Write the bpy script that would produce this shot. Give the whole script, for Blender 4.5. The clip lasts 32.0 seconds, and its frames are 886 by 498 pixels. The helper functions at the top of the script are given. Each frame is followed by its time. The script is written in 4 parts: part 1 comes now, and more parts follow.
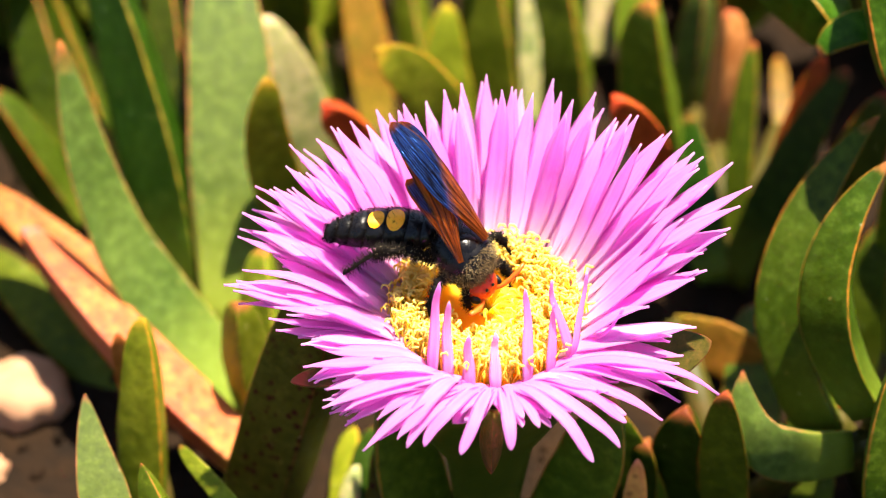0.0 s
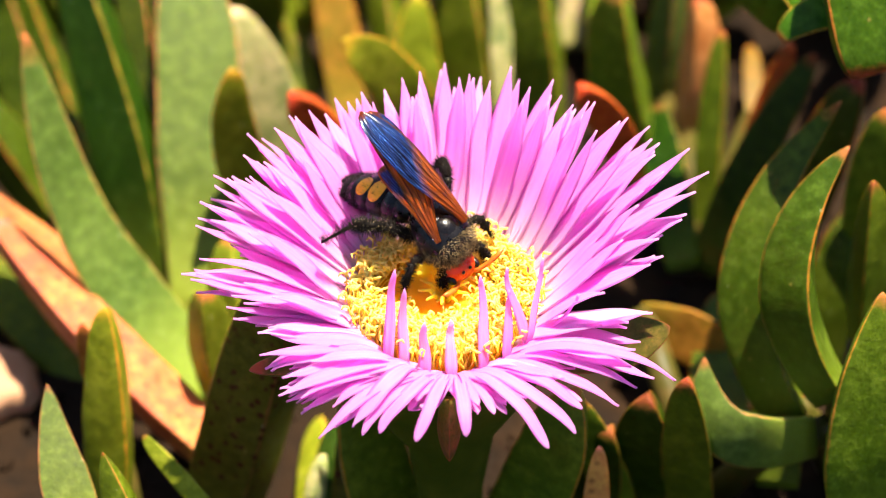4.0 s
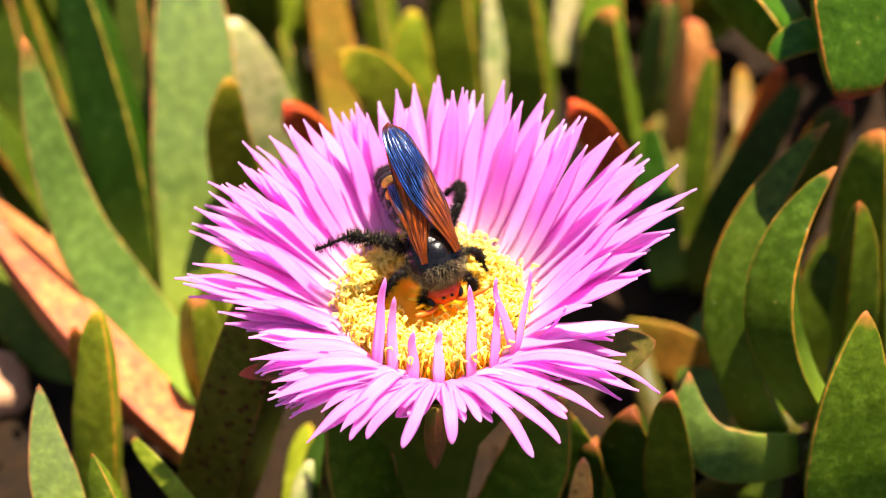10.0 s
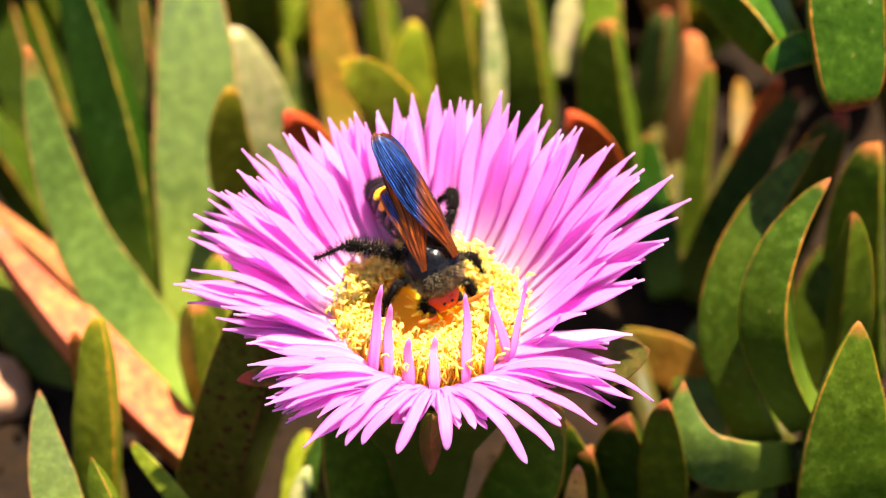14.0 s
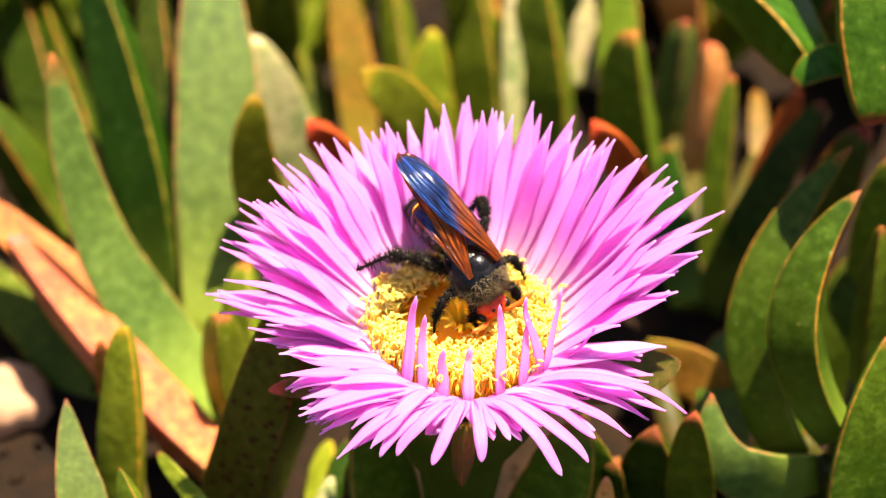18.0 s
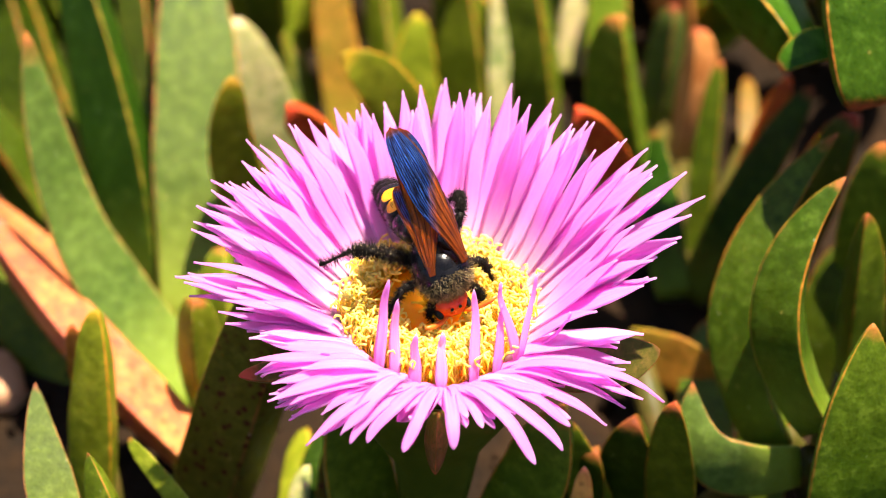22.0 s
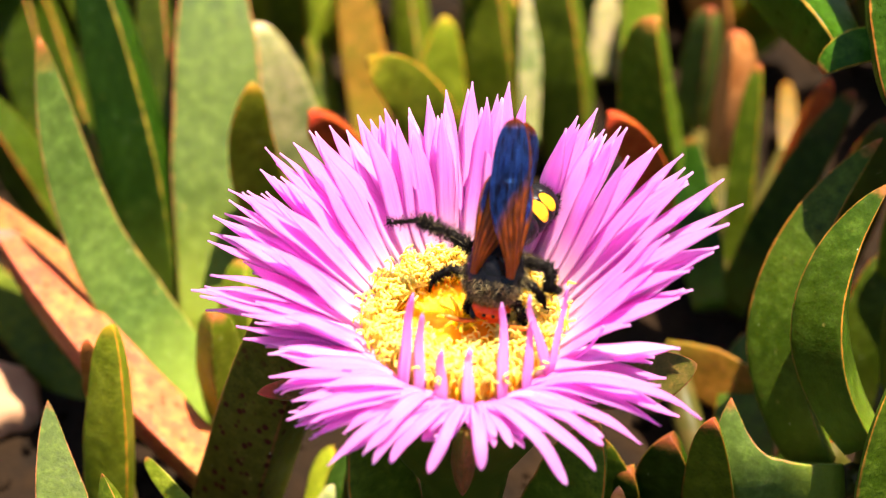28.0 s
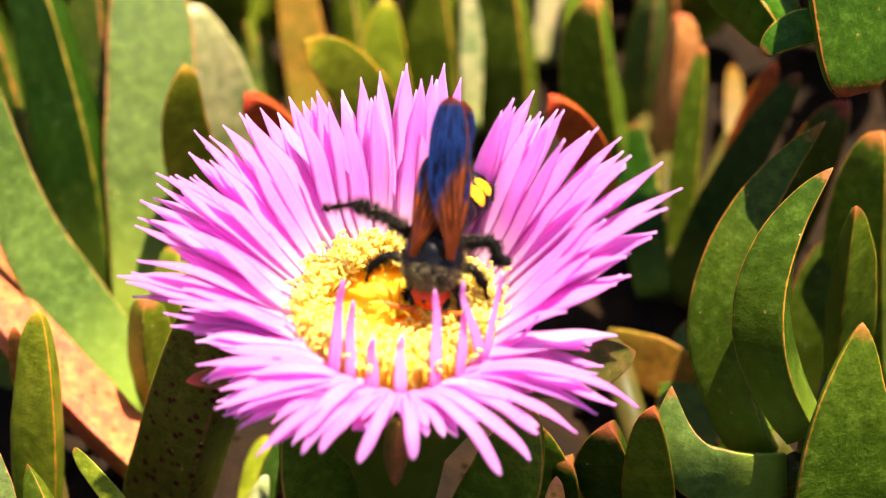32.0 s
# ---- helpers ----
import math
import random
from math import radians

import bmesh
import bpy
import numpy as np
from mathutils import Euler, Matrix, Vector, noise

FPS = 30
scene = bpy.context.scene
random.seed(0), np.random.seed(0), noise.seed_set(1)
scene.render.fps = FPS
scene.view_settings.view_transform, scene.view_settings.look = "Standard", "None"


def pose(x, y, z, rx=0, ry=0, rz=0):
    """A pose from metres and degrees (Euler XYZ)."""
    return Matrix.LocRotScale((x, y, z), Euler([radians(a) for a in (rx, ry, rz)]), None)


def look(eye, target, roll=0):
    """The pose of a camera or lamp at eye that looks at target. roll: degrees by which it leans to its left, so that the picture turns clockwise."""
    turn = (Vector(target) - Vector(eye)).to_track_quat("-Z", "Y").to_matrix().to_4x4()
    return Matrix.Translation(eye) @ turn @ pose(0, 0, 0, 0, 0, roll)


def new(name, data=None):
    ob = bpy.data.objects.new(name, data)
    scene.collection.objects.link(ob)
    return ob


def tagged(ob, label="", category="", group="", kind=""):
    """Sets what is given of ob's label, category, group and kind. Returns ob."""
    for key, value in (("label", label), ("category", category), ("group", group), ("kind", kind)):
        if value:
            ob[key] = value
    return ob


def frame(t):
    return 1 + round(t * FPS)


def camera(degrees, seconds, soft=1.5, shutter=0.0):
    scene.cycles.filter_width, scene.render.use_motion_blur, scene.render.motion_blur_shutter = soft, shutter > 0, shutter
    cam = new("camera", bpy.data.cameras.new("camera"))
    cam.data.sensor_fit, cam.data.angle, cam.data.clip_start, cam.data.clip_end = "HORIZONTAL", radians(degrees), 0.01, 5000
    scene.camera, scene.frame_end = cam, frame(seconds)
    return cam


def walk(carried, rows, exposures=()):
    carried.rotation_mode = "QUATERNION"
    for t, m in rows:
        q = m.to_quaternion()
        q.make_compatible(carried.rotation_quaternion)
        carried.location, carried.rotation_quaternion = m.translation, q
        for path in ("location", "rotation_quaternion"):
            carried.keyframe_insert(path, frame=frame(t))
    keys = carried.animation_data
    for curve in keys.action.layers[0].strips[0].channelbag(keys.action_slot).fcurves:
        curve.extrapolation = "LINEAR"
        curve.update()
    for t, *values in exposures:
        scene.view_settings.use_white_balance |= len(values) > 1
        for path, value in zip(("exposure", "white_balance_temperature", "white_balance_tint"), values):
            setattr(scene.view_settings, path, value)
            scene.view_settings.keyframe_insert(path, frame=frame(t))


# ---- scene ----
cam = camera(20.0, 32.0, soft=1.05)
cam.data.dof.use_dof = True
cam.data.dof.focus_distance = 0.430
cam.data.dof.aperture_fstop = 11.5

PATH = [
    (0.0, pose(-0.0099, -0.3132, 0.3799, 47.410, 0.285, -0.701)),
    (0.5, pose(-0.0096, -0.3137, 0.3801, 47.506, 0.433, -0.674)),
    (1.0, pose(-0.0055, -0.3144, 0.3798, 47.577, 0.440, -0.652)),
    (1.5, pose(-0.0051, -0.3144, 0.3793, 47.581, 0.459, -0.845)),
    (2.0, pose(-0.0029, -0.3134, 0.3786, 47.494, 0.559, -0.741)),
    (2.5, pose(-0.0017, -0.3139, 0.3794, 47.374, 0.783, -0.559)),
    (3.0, pose(-0.0030, -0.3148, 0.3800, 47.239, 0.852, -0.555)),
    (3.5, pose(-0.0011, -0.3143, 0.3782, 47.260, 0.863, -0.573)),
    (5.5, pose(0.0029, -0.3190, 0.3818, 47.802, 0.797, -0.707)),
    (6.0, pose(0.0019, -0.3180, 0.3816, 47.733, 0.811, -0.675)),
    (6.5, pose(-0.0009, -0.3167, 0.3807, 47.470, 0.792, -0.381)),
    (7.0, pose(-0.0040, -0.3184, 0.3811, 47.663, 0.586, -0.408)),
    (7.5, pose(-0.0040, -0.3188, 0.3815, 47.914, 0.262, -0.447)),
    (8.0, pose(-0.0006, -0.3189, 0.3801, 47.952, 0.219, -0.194)),
    (8.5, pose(-0.0036, -0.3191, 0.3810, 47.812, 0.056, -0.164)),
    (9.0, pose(-0.0026, -0.3196, 0.3807, 48.005, -0.007, -0.004)),
    (9.5, pose(-0.0036, -0.3192, 0.3802, 47.833, -0.253, -0.175)),
    (10.0, pose(0.0006, -0.3207, 0.3811, 47.888, -0.220, 0.012)),
    (10.5, pose(-0.0025, -0.3235, 0.3831, 48.289, -0.386, -0.140)),
    (11.0, pose(-0.0049, -0.3246, 0.3863, 48.450, -0.380, -0.103)),
    (11.5, pose(-0.0036, -0.3246, 0.3859, 48.490, -0.319, -0.024)),
    (12.0, pose(0.0003, -0.3240, 0.3838, 48.191, -0.370, -0.046)),
    (12.5, pose(0.0033, -0.3236, 0.3829, 48.005, -0.336, 0.055)),
    (13.0, pose(0.0011, -0.3243, 0.3843, 48.036, -0.359, 0.087)),
    (13.5, pose(0.0028, -0.3245, 0.3837, 48.183, -0.316, 0.266)),
    (14.0, pose(0.0027, -0.3244, 0.3834, 48.171, -0.364, 0.399)),
    (14.5, pose(-0.0014, -0.3238, 0.3837, 48.202, -0.390, 0.408)),
    (16.5, pose(0.0007, -0.3231, 0.3827, 48.415, -0.452, 0.496)),
    (17.0, pose(-0.0026, -0.3232, 0.3825, 48.486, -0.556, 0.430)),
    (17.5, pose(-0.0061, -0.3220, 0.3824, 48.357, -0.737, 0.259)),
    (18.0, pose(-0.0085, -0.3231, 0.3833, 48.306, -1.040, 0.071)),
    (18.5, pose(-0.0072, -0.3233, 0.3821, 48.495, -1.125, 0.077)),
    (19.0, pose(-0.0062, -0.3235, 0.3827, 48.589, -0.861, 0.413)),
    (19.5, pose(-0.0092, -0.3228, 0.3818, 48.286, -0.888, 0.283)),
    (20.0, pose(-0.0032, -0.3212, 0.3798, 48.133, -1.185, 0.051)),
    (20.5, pose(-0.0050, -0.3194, 0.3788, 48.414, -1.318, -0.068)),
    (21.0, pose(-0.0040, -0.3173, 0.3762, 48.384, -1.003, 0.439)),
    (21.5, pose(-0.0032, -0.3177, 0.3764, 48.135, -1.060, 0.585)),
    (22.0, pose(-0.0018, -0.3184, 0.3761, 48.239, -1.174, 0.571)),
    (22.5, pose(-0.0029, -0.3155, 0.3741, 48.305, -1.143, 0.716)),
    (23.0, pose(-0.0071, -0.3144, 0.3730, 48.170, -1.373, 0.516)),
    (23.5, pose(-0.0059, -0.3129, 0.3721, 47.936, -1.522, 0.455)),
    (24.0, pose(-0.0024, -0.3111, 0.3711, 47.897, -1.444, 0.482)),
    (24.5, pose(-0.0024, -0.3111, 0.3716, 48.076, -1.641, 0.226)),
    (26.5, pose(0.0013, -0.3037, 0.3637, 47.557, -1.158, 0.262)),
    (27.0, pose(0.0068, -0.3066, 0.3632, 47.942, -0.865, 0.680)),
    (27.3, pose(0.0028, -0.3056, 0.3638, 48.074, -0.810, 0.659)),
    (27.5, pose(0.0002, -0.3049, 0.3642, 48.256, -0.614, 0.793)),
    (28.0, pose(0.0002, -0.3048, 0.3646, 48.429, -0.428, 1.075)),
    (28.5, pose(0.0013, -0.3041, 0.3611, 48.281, -0.512, 0.995)),
    (29.0, pose(0.0006, -0.3029, 0.3606, 47.928, -0.374, 1.093)),
    (29.5, pose(-0.0001, -0.3004, 0.3601, 47.947, -0.535, 0.972)),
    (30.0, pose(0.0007, -0.3003, 0.3605, 48.034, -0.735, 0.728)),
    (30.5, pose(0.0027, -0.2997, 0.3587, 47.922, -0.805, 0.539)),
    (31.0, pose(0.0067, -0.2988, 0.3572, 47.867, -0.860, 0.485)),
    (31.5, pose(0.0064, -0.2987, 0.3576, 48.027, -0.994, 0.419)),
    (32.0, pose(0.0052, -0.2984, 0.3578, 48.226, -0.975, 0.452)),
]
walk(cam, PATH)

# world, sun, exposure
SUN_ELEV, SUN_AZ = 74.0, 42.0     # degrees; azimuth clockwise from the way the camera looks
world = bpy.data.worlds.new("sky")
scene.world = world
world.use_nodes = True
wn = world.node_tree
sky = wn.nodes.new("ShaderNodeTexSky")
sky.sky_type = "NISHITA"
sky.sun_disc = False
sky.sun_elevation = radians(SUN_ELEV)
sky.sun_rotation = radians(SUN_AZ)
wn.nodes["Background"].inputs["Strength"].default_value = 0.056
wn.links.new(sky.outputs["Color"], wn.nodes["Background"].inputs["Color"])
sun_dir = Vector((math.sin(radians(SUN_AZ)) * math.cos(radians(SUN_ELEV)),
                  math.cos(radians(SUN_AZ)) * math.cos(radians(SUN_ELEV)),
                  math.sin(radians(SUN_ELEV))))
sun_data = bpy.data.lights.new("sun", "SUN")
sun_data.energy = 4.6
sun_data.angle = radians(0.55)
sun_data.color = (1.0, 0.89, 0.72)
sun_ob = new("sun", sun_data)
sun_ob.matrix_world = look(sun_dir * 3, (0, 0, 0))
scene.view_settings.exposure = 2.14


# ---- materials ----
def material(name, rough=0.5, spec=0.5):
    m = bpy.data.materials.new(name)
    m.use_nodes = True
    b = m.node_tree.nodes["Principled BSDF"]
    b.inputs["Roughness"].default_value = rough
    b.inputs["Specular IOR Level"].default_value = spec
    return m, m.node_tree, b


def node(nt, kind, **values):
    n = nt.nodes.new(kind)
    for key, value in values.items():
        n.inputs[key.replace("_", " ")].default_value = value
    return n


def rgb(c):
    return (*c, 1.0)


def noise_tex(nt, scale, detail=3.0, rough=0.55):
    co = nt.nodes.get("co") or nt.nodes.new("ShaderNodeTexCoord")
    co.name = "co"
    n = node(nt, "ShaderNodeTexNoise", Scale=scale, Detail=detail, Roughness=rough)
    nt.links.new(co.outputs["Object"], n.inputs["Vector"])
    return n


def ramp(nt, value, lo, hi, a=0.0, b=1.0):
    r = node(nt, "ShaderNodeMapRange", From_Min=lo, From_Max=hi, To_Min=a, To_Max=b)
    nt.links.new(value, r.inputs["Value"])
    return r.outputs["Result"]


def blend(nt, fac, a, b, mode="MIX"):
    n = nt.nodes.new("ShaderNodeMix")
    n.data_type, n.blend_type = "RGBA", mode
    for sock, value in ((n.inputs[0], fac), (n.inputs[6], a), (n.inputs[7], b)):
        if isinstance(value, bpy.types.NodeSocket):
            nt.links.new(value, sock)
        else:
            sock.default_value = rgb(value) if isinstance(value, tuple) else value
    return n.outputs[2]


def calc(nt, op, a, b=0.5):
    n = nt.nodes.new("ShaderNodeMath")
    n.operation = op
    for sock, value in ((n.inputs[0], a), (n.inputs[1], b)):
        if isinstance(value, bpy.types.NodeSocket):
            nt.links.new(value, sock)
        else:
            sock.default_value = value
    return n.outputs[0]


def attr(nt, name):
    n = nt.nodes.new("ShaderNodeAttribute")
    n.attribute_name = name
    return n.outputs["Fac"]


def bump(nt, b, height, strength=0.3, distance=0.0005):
    n = node(nt, "ShaderNodeBump", Strength=strength, Distance=distance)
    nt.links.new(height, n.inputs["Height"])
    nt.links.new(n.outputs["Normal"], b.inputs["Normal"])


def leaf_material(name, base, pale, edge, tip=(0.34, 0.045, 0.025), edge_amount=0.72, tip_amount=0.85,
                  spots=0.0, rough=0.42, glow=0.3, tip_from=1.0, root=0.2):
    """Fleshy leaf: mottled waxy skin, thin coloured keels, red tip, pale root, dust specks, optional dark red spots."""
    m, nt, b = material(name, rough + 0.06, 0.09)
    info = nt.nodes.new("ShaderNodeObjectInfo")
    big, mid, fine = noise_tex(nt, 55, 3), noise_tex(nt, 380, 5, 0.7), noise_tex(nt, 1500, 3)
    c = blend(nt, ramp(nt, big.outputs["Fac"], 0.3, 0.7), base, pale)
    dark = tuple(0.50 * v for v in base)
    bloom = tuple(min(1.0, 1.45 * v + 0.003) for v in pale)
    c = blend(nt, ramp(nt, mid.outputs["Fac"], 0.50, 0.66, 0, 0.7), c, bloom)
    c = blend(nt, ramp(nt, mid.outputs["Fac"], 0.48, 0.34, 0, 0.5), c, dark)
    c = blend(nt, ramp(nt, fine.outputs["Fac"], 0.55, 0.72, 0, 0.5), c, dark)
    along, keel = attr(nt, "along"), attr(nt, "keel")
    c = blend(nt, calc(nt, "MULTIPLY", ramp(nt, along, 0.34, 0.04), root), c, (0.30, 0.35, 0.030))
    rag = calc(nt, "ADD", keel, calc(nt, "MULTIPLY", calc(nt, "SUBTRACT", mid.outputs["Fac"], 0.5), 0.9))
    e = calc(nt, "MULTIPLY", ramp(nt, rag, 0.55, 0.98), ramp(nt, calc(nt, "ADD", along, mid.outputs["Fac"]), 0.55, 1.15))
    c = blend(nt, calc(nt, "MULTIPLY", e, edge_amount), c, edge)
    t = ramp(nt, calc(nt, "ADD", along, calc(nt, "MULTIPLY", mid.outputs["Fac"], 0.12)), tip_from, tip_from + 0.07)
    c = blend(nt, calc(nt, "MULTIPLY", t, tip_amount), c, tip)
    co = nt.nodes["co"]
    if spots:
        v = node(nt, "ShaderNodeTexVoronoi", Scale=420.0)
        nt.links.new(co.outputs["Object"], v.inputs["Vector"])
        s = calc(nt, "MULTIPLY", ramp(nt, v.outputs["Distance"], 0.34, 0.20), ramp(nt, big.outputs["Fac"], 0.34, 0.46))
        c = blend(nt, calc(nt, "MULTIPLY", s, spots), c, (0.050, 0.004, 0.004))
    for size, lo, amount, tone in ((330.0, 0.07, 0.75, (0.55, 0.52, 0.36)), (210.0, 0.10, 0.5, (0.30, 0.20, 0.05))):
        v2 = node(nt, "ShaderNodeTexVoronoi", Scale=size)
        nt.links.new(co.outputs["Object"], v2.inputs["Vector"])
        speck = calc(nt, "MULTIPLY", ramp(nt, v2.outputs["Distance"], lo, lo * 0.5), ramp(nt, mid.outputs["Fac"], 0.48, 0.58))
        c = blend(nt, calc(nt, "MULTIPLY", speck, amount), c, tone)
    hue = node(nt, "ShaderNodeHueSaturation")
    nt.links.new(ramp(nt, info.outputs["Random"], 0, 1, 0.485, 0.515), hue.inputs["Hue"])
    nt.links.new(ramp(nt, info.outputs["Random"], 0, 1, 0.85, 1.15), hue.inputs["Value"])
    nt.links.new(c, hue.inputs["Color"])
    nt.links.new(hue.outputs["Color"], b.inputs["Base Color"])
    nt.links.new(ramp(nt, mid.outputs["Fac"], 0.3, 0.7, rough - 0.10, rough + 0.16), b.inputs["Roughness"])
    b.inputs["Subsurface Weight"].default_value = glow
    b.inputs["Subsurface Radius"].default_value = (0.6, 1.0, 0.12)
    b.inputs["Subsurface Scale"].default_value = 0.0014
    height = calc(nt, "ADD", big.outputs["Fac"], calc(nt, "MULTIPLY", mid.outputs["Fac"], 0.6))
    bump(nt, b, calc(nt, "ADD", height, calc(nt, "MULTIPLY", fine.outputs["Fac"], 0.25)), 0.45, 0.0007)
    return m


def simple(name, a, b2, scale, rough=0.5, spec=0.4, relief=0.3, metal=0.0, glow=0.0, depth=0.0003):
    m, nt, b = material(name, rough, spec)
    n = noise_tex(nt, scale, 4)
    nt.links.new(blend(nt, ramp(nt, n.outputs["Fac"], 0.3, 0.7), a, b2), b.inputs["Base Color"])
    nt.links.new(ramp(nt, n.outputs["Fac"], 0.3, 0.7, max(0.05, rough - 0.1), min(1, rough + 0.1)), b.inputs["Roughness"])
    b.inputs["Metallic"].default_value = metal
    if glow:
        b.inputs["Subsurface Weight"].default_value = glow
        b.inputs["Subsurface Radius"].default_value = (1.0, 0.7, 0.15)
        b.inputs["Subsurface Scale"].default_value = 0.002
    bump(nt, b, n.outputs["Fac"], relief, depth)
    return m


GREEN = leaf_material("leaf_green", (0.048, 0.074, 0.0026), (0.086, 0.109, 0.0052), (0.50, 0.13, 0.025))
VIVID = leaf_material("leaf_vivid_green", (0.0152, 0.0409, 0.0005), (0.0284, 0.0620, 0.0015), (0.60, 0.20, 0.03), rough=0.32)
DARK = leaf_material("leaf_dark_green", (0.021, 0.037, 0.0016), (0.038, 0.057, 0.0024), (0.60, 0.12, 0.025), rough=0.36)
SAGE = leaf_material("leaf_grey_green", (0.0490, 0.0765, 0.0103), (0.0774, 0.1066, 0.0177), (0.60, 0.15, 0.08), rough=0.5, root=0.42)
LIME = leaf_material("leaf_yellow_green", (0.123, 0.158, 0.0070), (0.194, 0.220, 0.0158), (0.50, 0.30, 0.06))
# darkest copy of the green leaf: shade painted into its colour
SHADE_GREEN = leaf_material("leaf_shade_green", (0.010, 0.027, 0.0007), (0.020, 0.042, 0.0014), (0.36, 0.17, 0.02), rough=0.40, tip_amount=0.5)
OLIVE = leaf_material("leaf_olive", (0.108, 0.131, 0.0045), (0.171, 0.180, 0.0090), (0.62, 0.19, 0.02), tip=(0.58, 0.17, 0.015), tip_amount=0.35, edge_amount=1.0)
AMBER = leaf_material("leaf_amber", (0.42, 0.12, 0.015), (0.48, 0.21, 0.035), (0.55, 0.16, 0.04), spots=0.5)
PINKISH = leaf_material("leaf_pinkish", (0.54, 0.135, 0.055), (0.46, 0.22, 0.05), (0.60, 0.15, 0.09), tip=(0.55, 0.15, 0.12), spots=0.5)
RED = leaf_material("leaf_red", (0.24, 0.028, 0.005), (0.32, 0.065, 0.009), (0.60, 0.13, 0.02), tip=(0.45, 0.05, 0.015))
BROWN = leaf_material("leaf_dried", (0.42, 0.13, 0.020), (0.55, 0.24, 0.07), (0.45, 0.18, 0.06), rough=0.7, glow=0.0)
SPOTTED = leaf_material("leaf_spotted", (0.055, 0.046, 0.003), (0.085, 0.060, 0.005), (0.24, 0.06, 0.025), spots=1.0, rough=0.45)
STEM = simple("stem_skin", (0.035, 0.040, 0.004), (0.075, 0.050, 0.010), 200, 0.5, 0.15)
RECEPTACLE = simple("receptacle_skin", (0.036, 0.050, 0.003), (0.065, 0.072, 0.005), 200, 0.45, 0.15)
BRONZE = leaf_material("leaf_bronze", (0.10, 0.085, 0.006), (0.20, 0.085, 0.010), (0.62, 0.19, 0.02), tip=(0.58, 0.17, 0.015))
PALE = leaf_material("leaf_pale", (0.13, 0.18, 0.045), (0.34, 0.26, 0.13), (0.6, 0.38, 0.18), tip=(0.66, 0.46, 0.26))


def petal_material():
    m, nt, b = material("petal_pink", 0.42, 0.28)
    along = attr(nt, "along")
    grain = nt.nodes.new("ShaderNodeCombineXYZ")
    nt.links.new(calc(nt, "MULTIPLY", attr(nt, "across"), 9.0), grain.inputs[0])
    nt.links.new(calc(nt, "MULTIPLY", along, 3.0), grain.inputs[1])
    streak = node(nt, "ShaderNodeTexNoise", Scale=1.0, Detail=3.0, Roughness=0.6)
    info = nt.nodes.new("ShaderNodeObjectInfo")
    nt.links.new(calc(nt, "MULTIPLY", info.outputs["Random"], 60.0), grain.inputs[2])
    nt.links.new(grain.outputs[0], streak.inputs["Vector"])
    c = blend(nt, ramp(nt, along, 0.08, 0.42), (1.0, 0.95, 0.84), (1.0, 0.37, 0.87))
    c = blend(nt, ramp(nt, streak.outputs["Fac"], 0.40, 0.72, 0, 0.5), c, (1.0, 0.64, 0.96))
    c = blend(nt, ramp(nt, along, 0.92, 1.0, 0, 0.4), c, (0.95, 0.74, 0.93))
    # about one petal in ten whitened: sun highlights painted into the colour
    c = blend(nt, ramp(nt, info.outputs["Random"], 0.84, 0.96, 0, 0.5), c, (1.0, 0.84, 0.97))
    hue = node(nt, "ShaderNodeHueSaturation")
    nt.links.new(ramp(nt, info.outputs["Random"], 0, 1, 0.90, 1.10), hue.inputs["Saturation"])
    nt.links.new(ramp(nt, info.outputs["Random"], 0, 1, 0.90, 1.08), hue.inputs["Value"])
    nt.links.new(c, hue.inputs["Color"])
    nt.links.new(hue.outputs["Color"], b.inputs["Base Color"])
    b.inputs["Sheen Weight"].default_value = 0.08
    bump(nt, b, streak.outputs["Fac"], 0.6, 0.0006)
    tr = node(nt, "ShaderNodeBsdfTranslucent")
    nt.links.new(blend(nt, 0.55, hue.outputs["Color"], (1.0, 0.58, 0.97)), tr.inputs["Color"])
    mix = node(nt, "ShaderNodeMixShader", Fac=0.72)
    out = nt.nodes["Material Output"]
    nt.links.new(b.outputs[0], mix.inputs[1])
    nt.links.new(tr.outputs[0], mix.inputs[2])
    nt.links.new(mix.outputs[0], out.inputs["Surface"])
    return m


PETAL = petal_material()


def see_through(m, share, tint):
    """Let some of the light pass through thin tissue."""
    nt = m.node_tree
    tr = node(nt, "ShaderNodeBsdfTranslucent", Color=rgb(tint))
    mix = node(nt, "ShaderNodeMixShader", Fac=share)
    nt.links.new(nt.nodes["Principled BSDF"].outputs[0], mix.inputs[1])
    nt.links.new(tr.outputs[0], mix.inputs[2])
    nt.links.new(mix.outputs[0], nt.nodes["Material Output"].inputs["Surface"])
    return m


STAMEN = simple("stamen_yellow", (1.0, 0.74, 0.09), (1.0, 0.86, 0.28), 300, 0.6, 0.1, 0.2, glow=0.5)
ANTHER = simple("anther_pollen", (1.0, 0.82, 0.14), (1.0, 0.92, 0.36), 900, 0.8, 0.1, 0.5)
# extra orange: the warm glow in the wasp's shadow is put into this colour
DISC = simple("flower_floor", (1.0, 0.42, 0.015), (1.0, 0.55, 0.04), 300, 0.6, 0.1, 0.5, glow=1.0)
DISC.node_tree.nodes["Principled BSDF"].inputs["Subsurface Scale"].default_value = 0.009
see_through(STAMEN, 0.65, (1.0, 0.80, 0.16))
see_through(ANTHER, 0.5, (1.0, 0.84, 0.24))
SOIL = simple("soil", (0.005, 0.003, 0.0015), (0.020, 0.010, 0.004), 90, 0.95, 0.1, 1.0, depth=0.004)
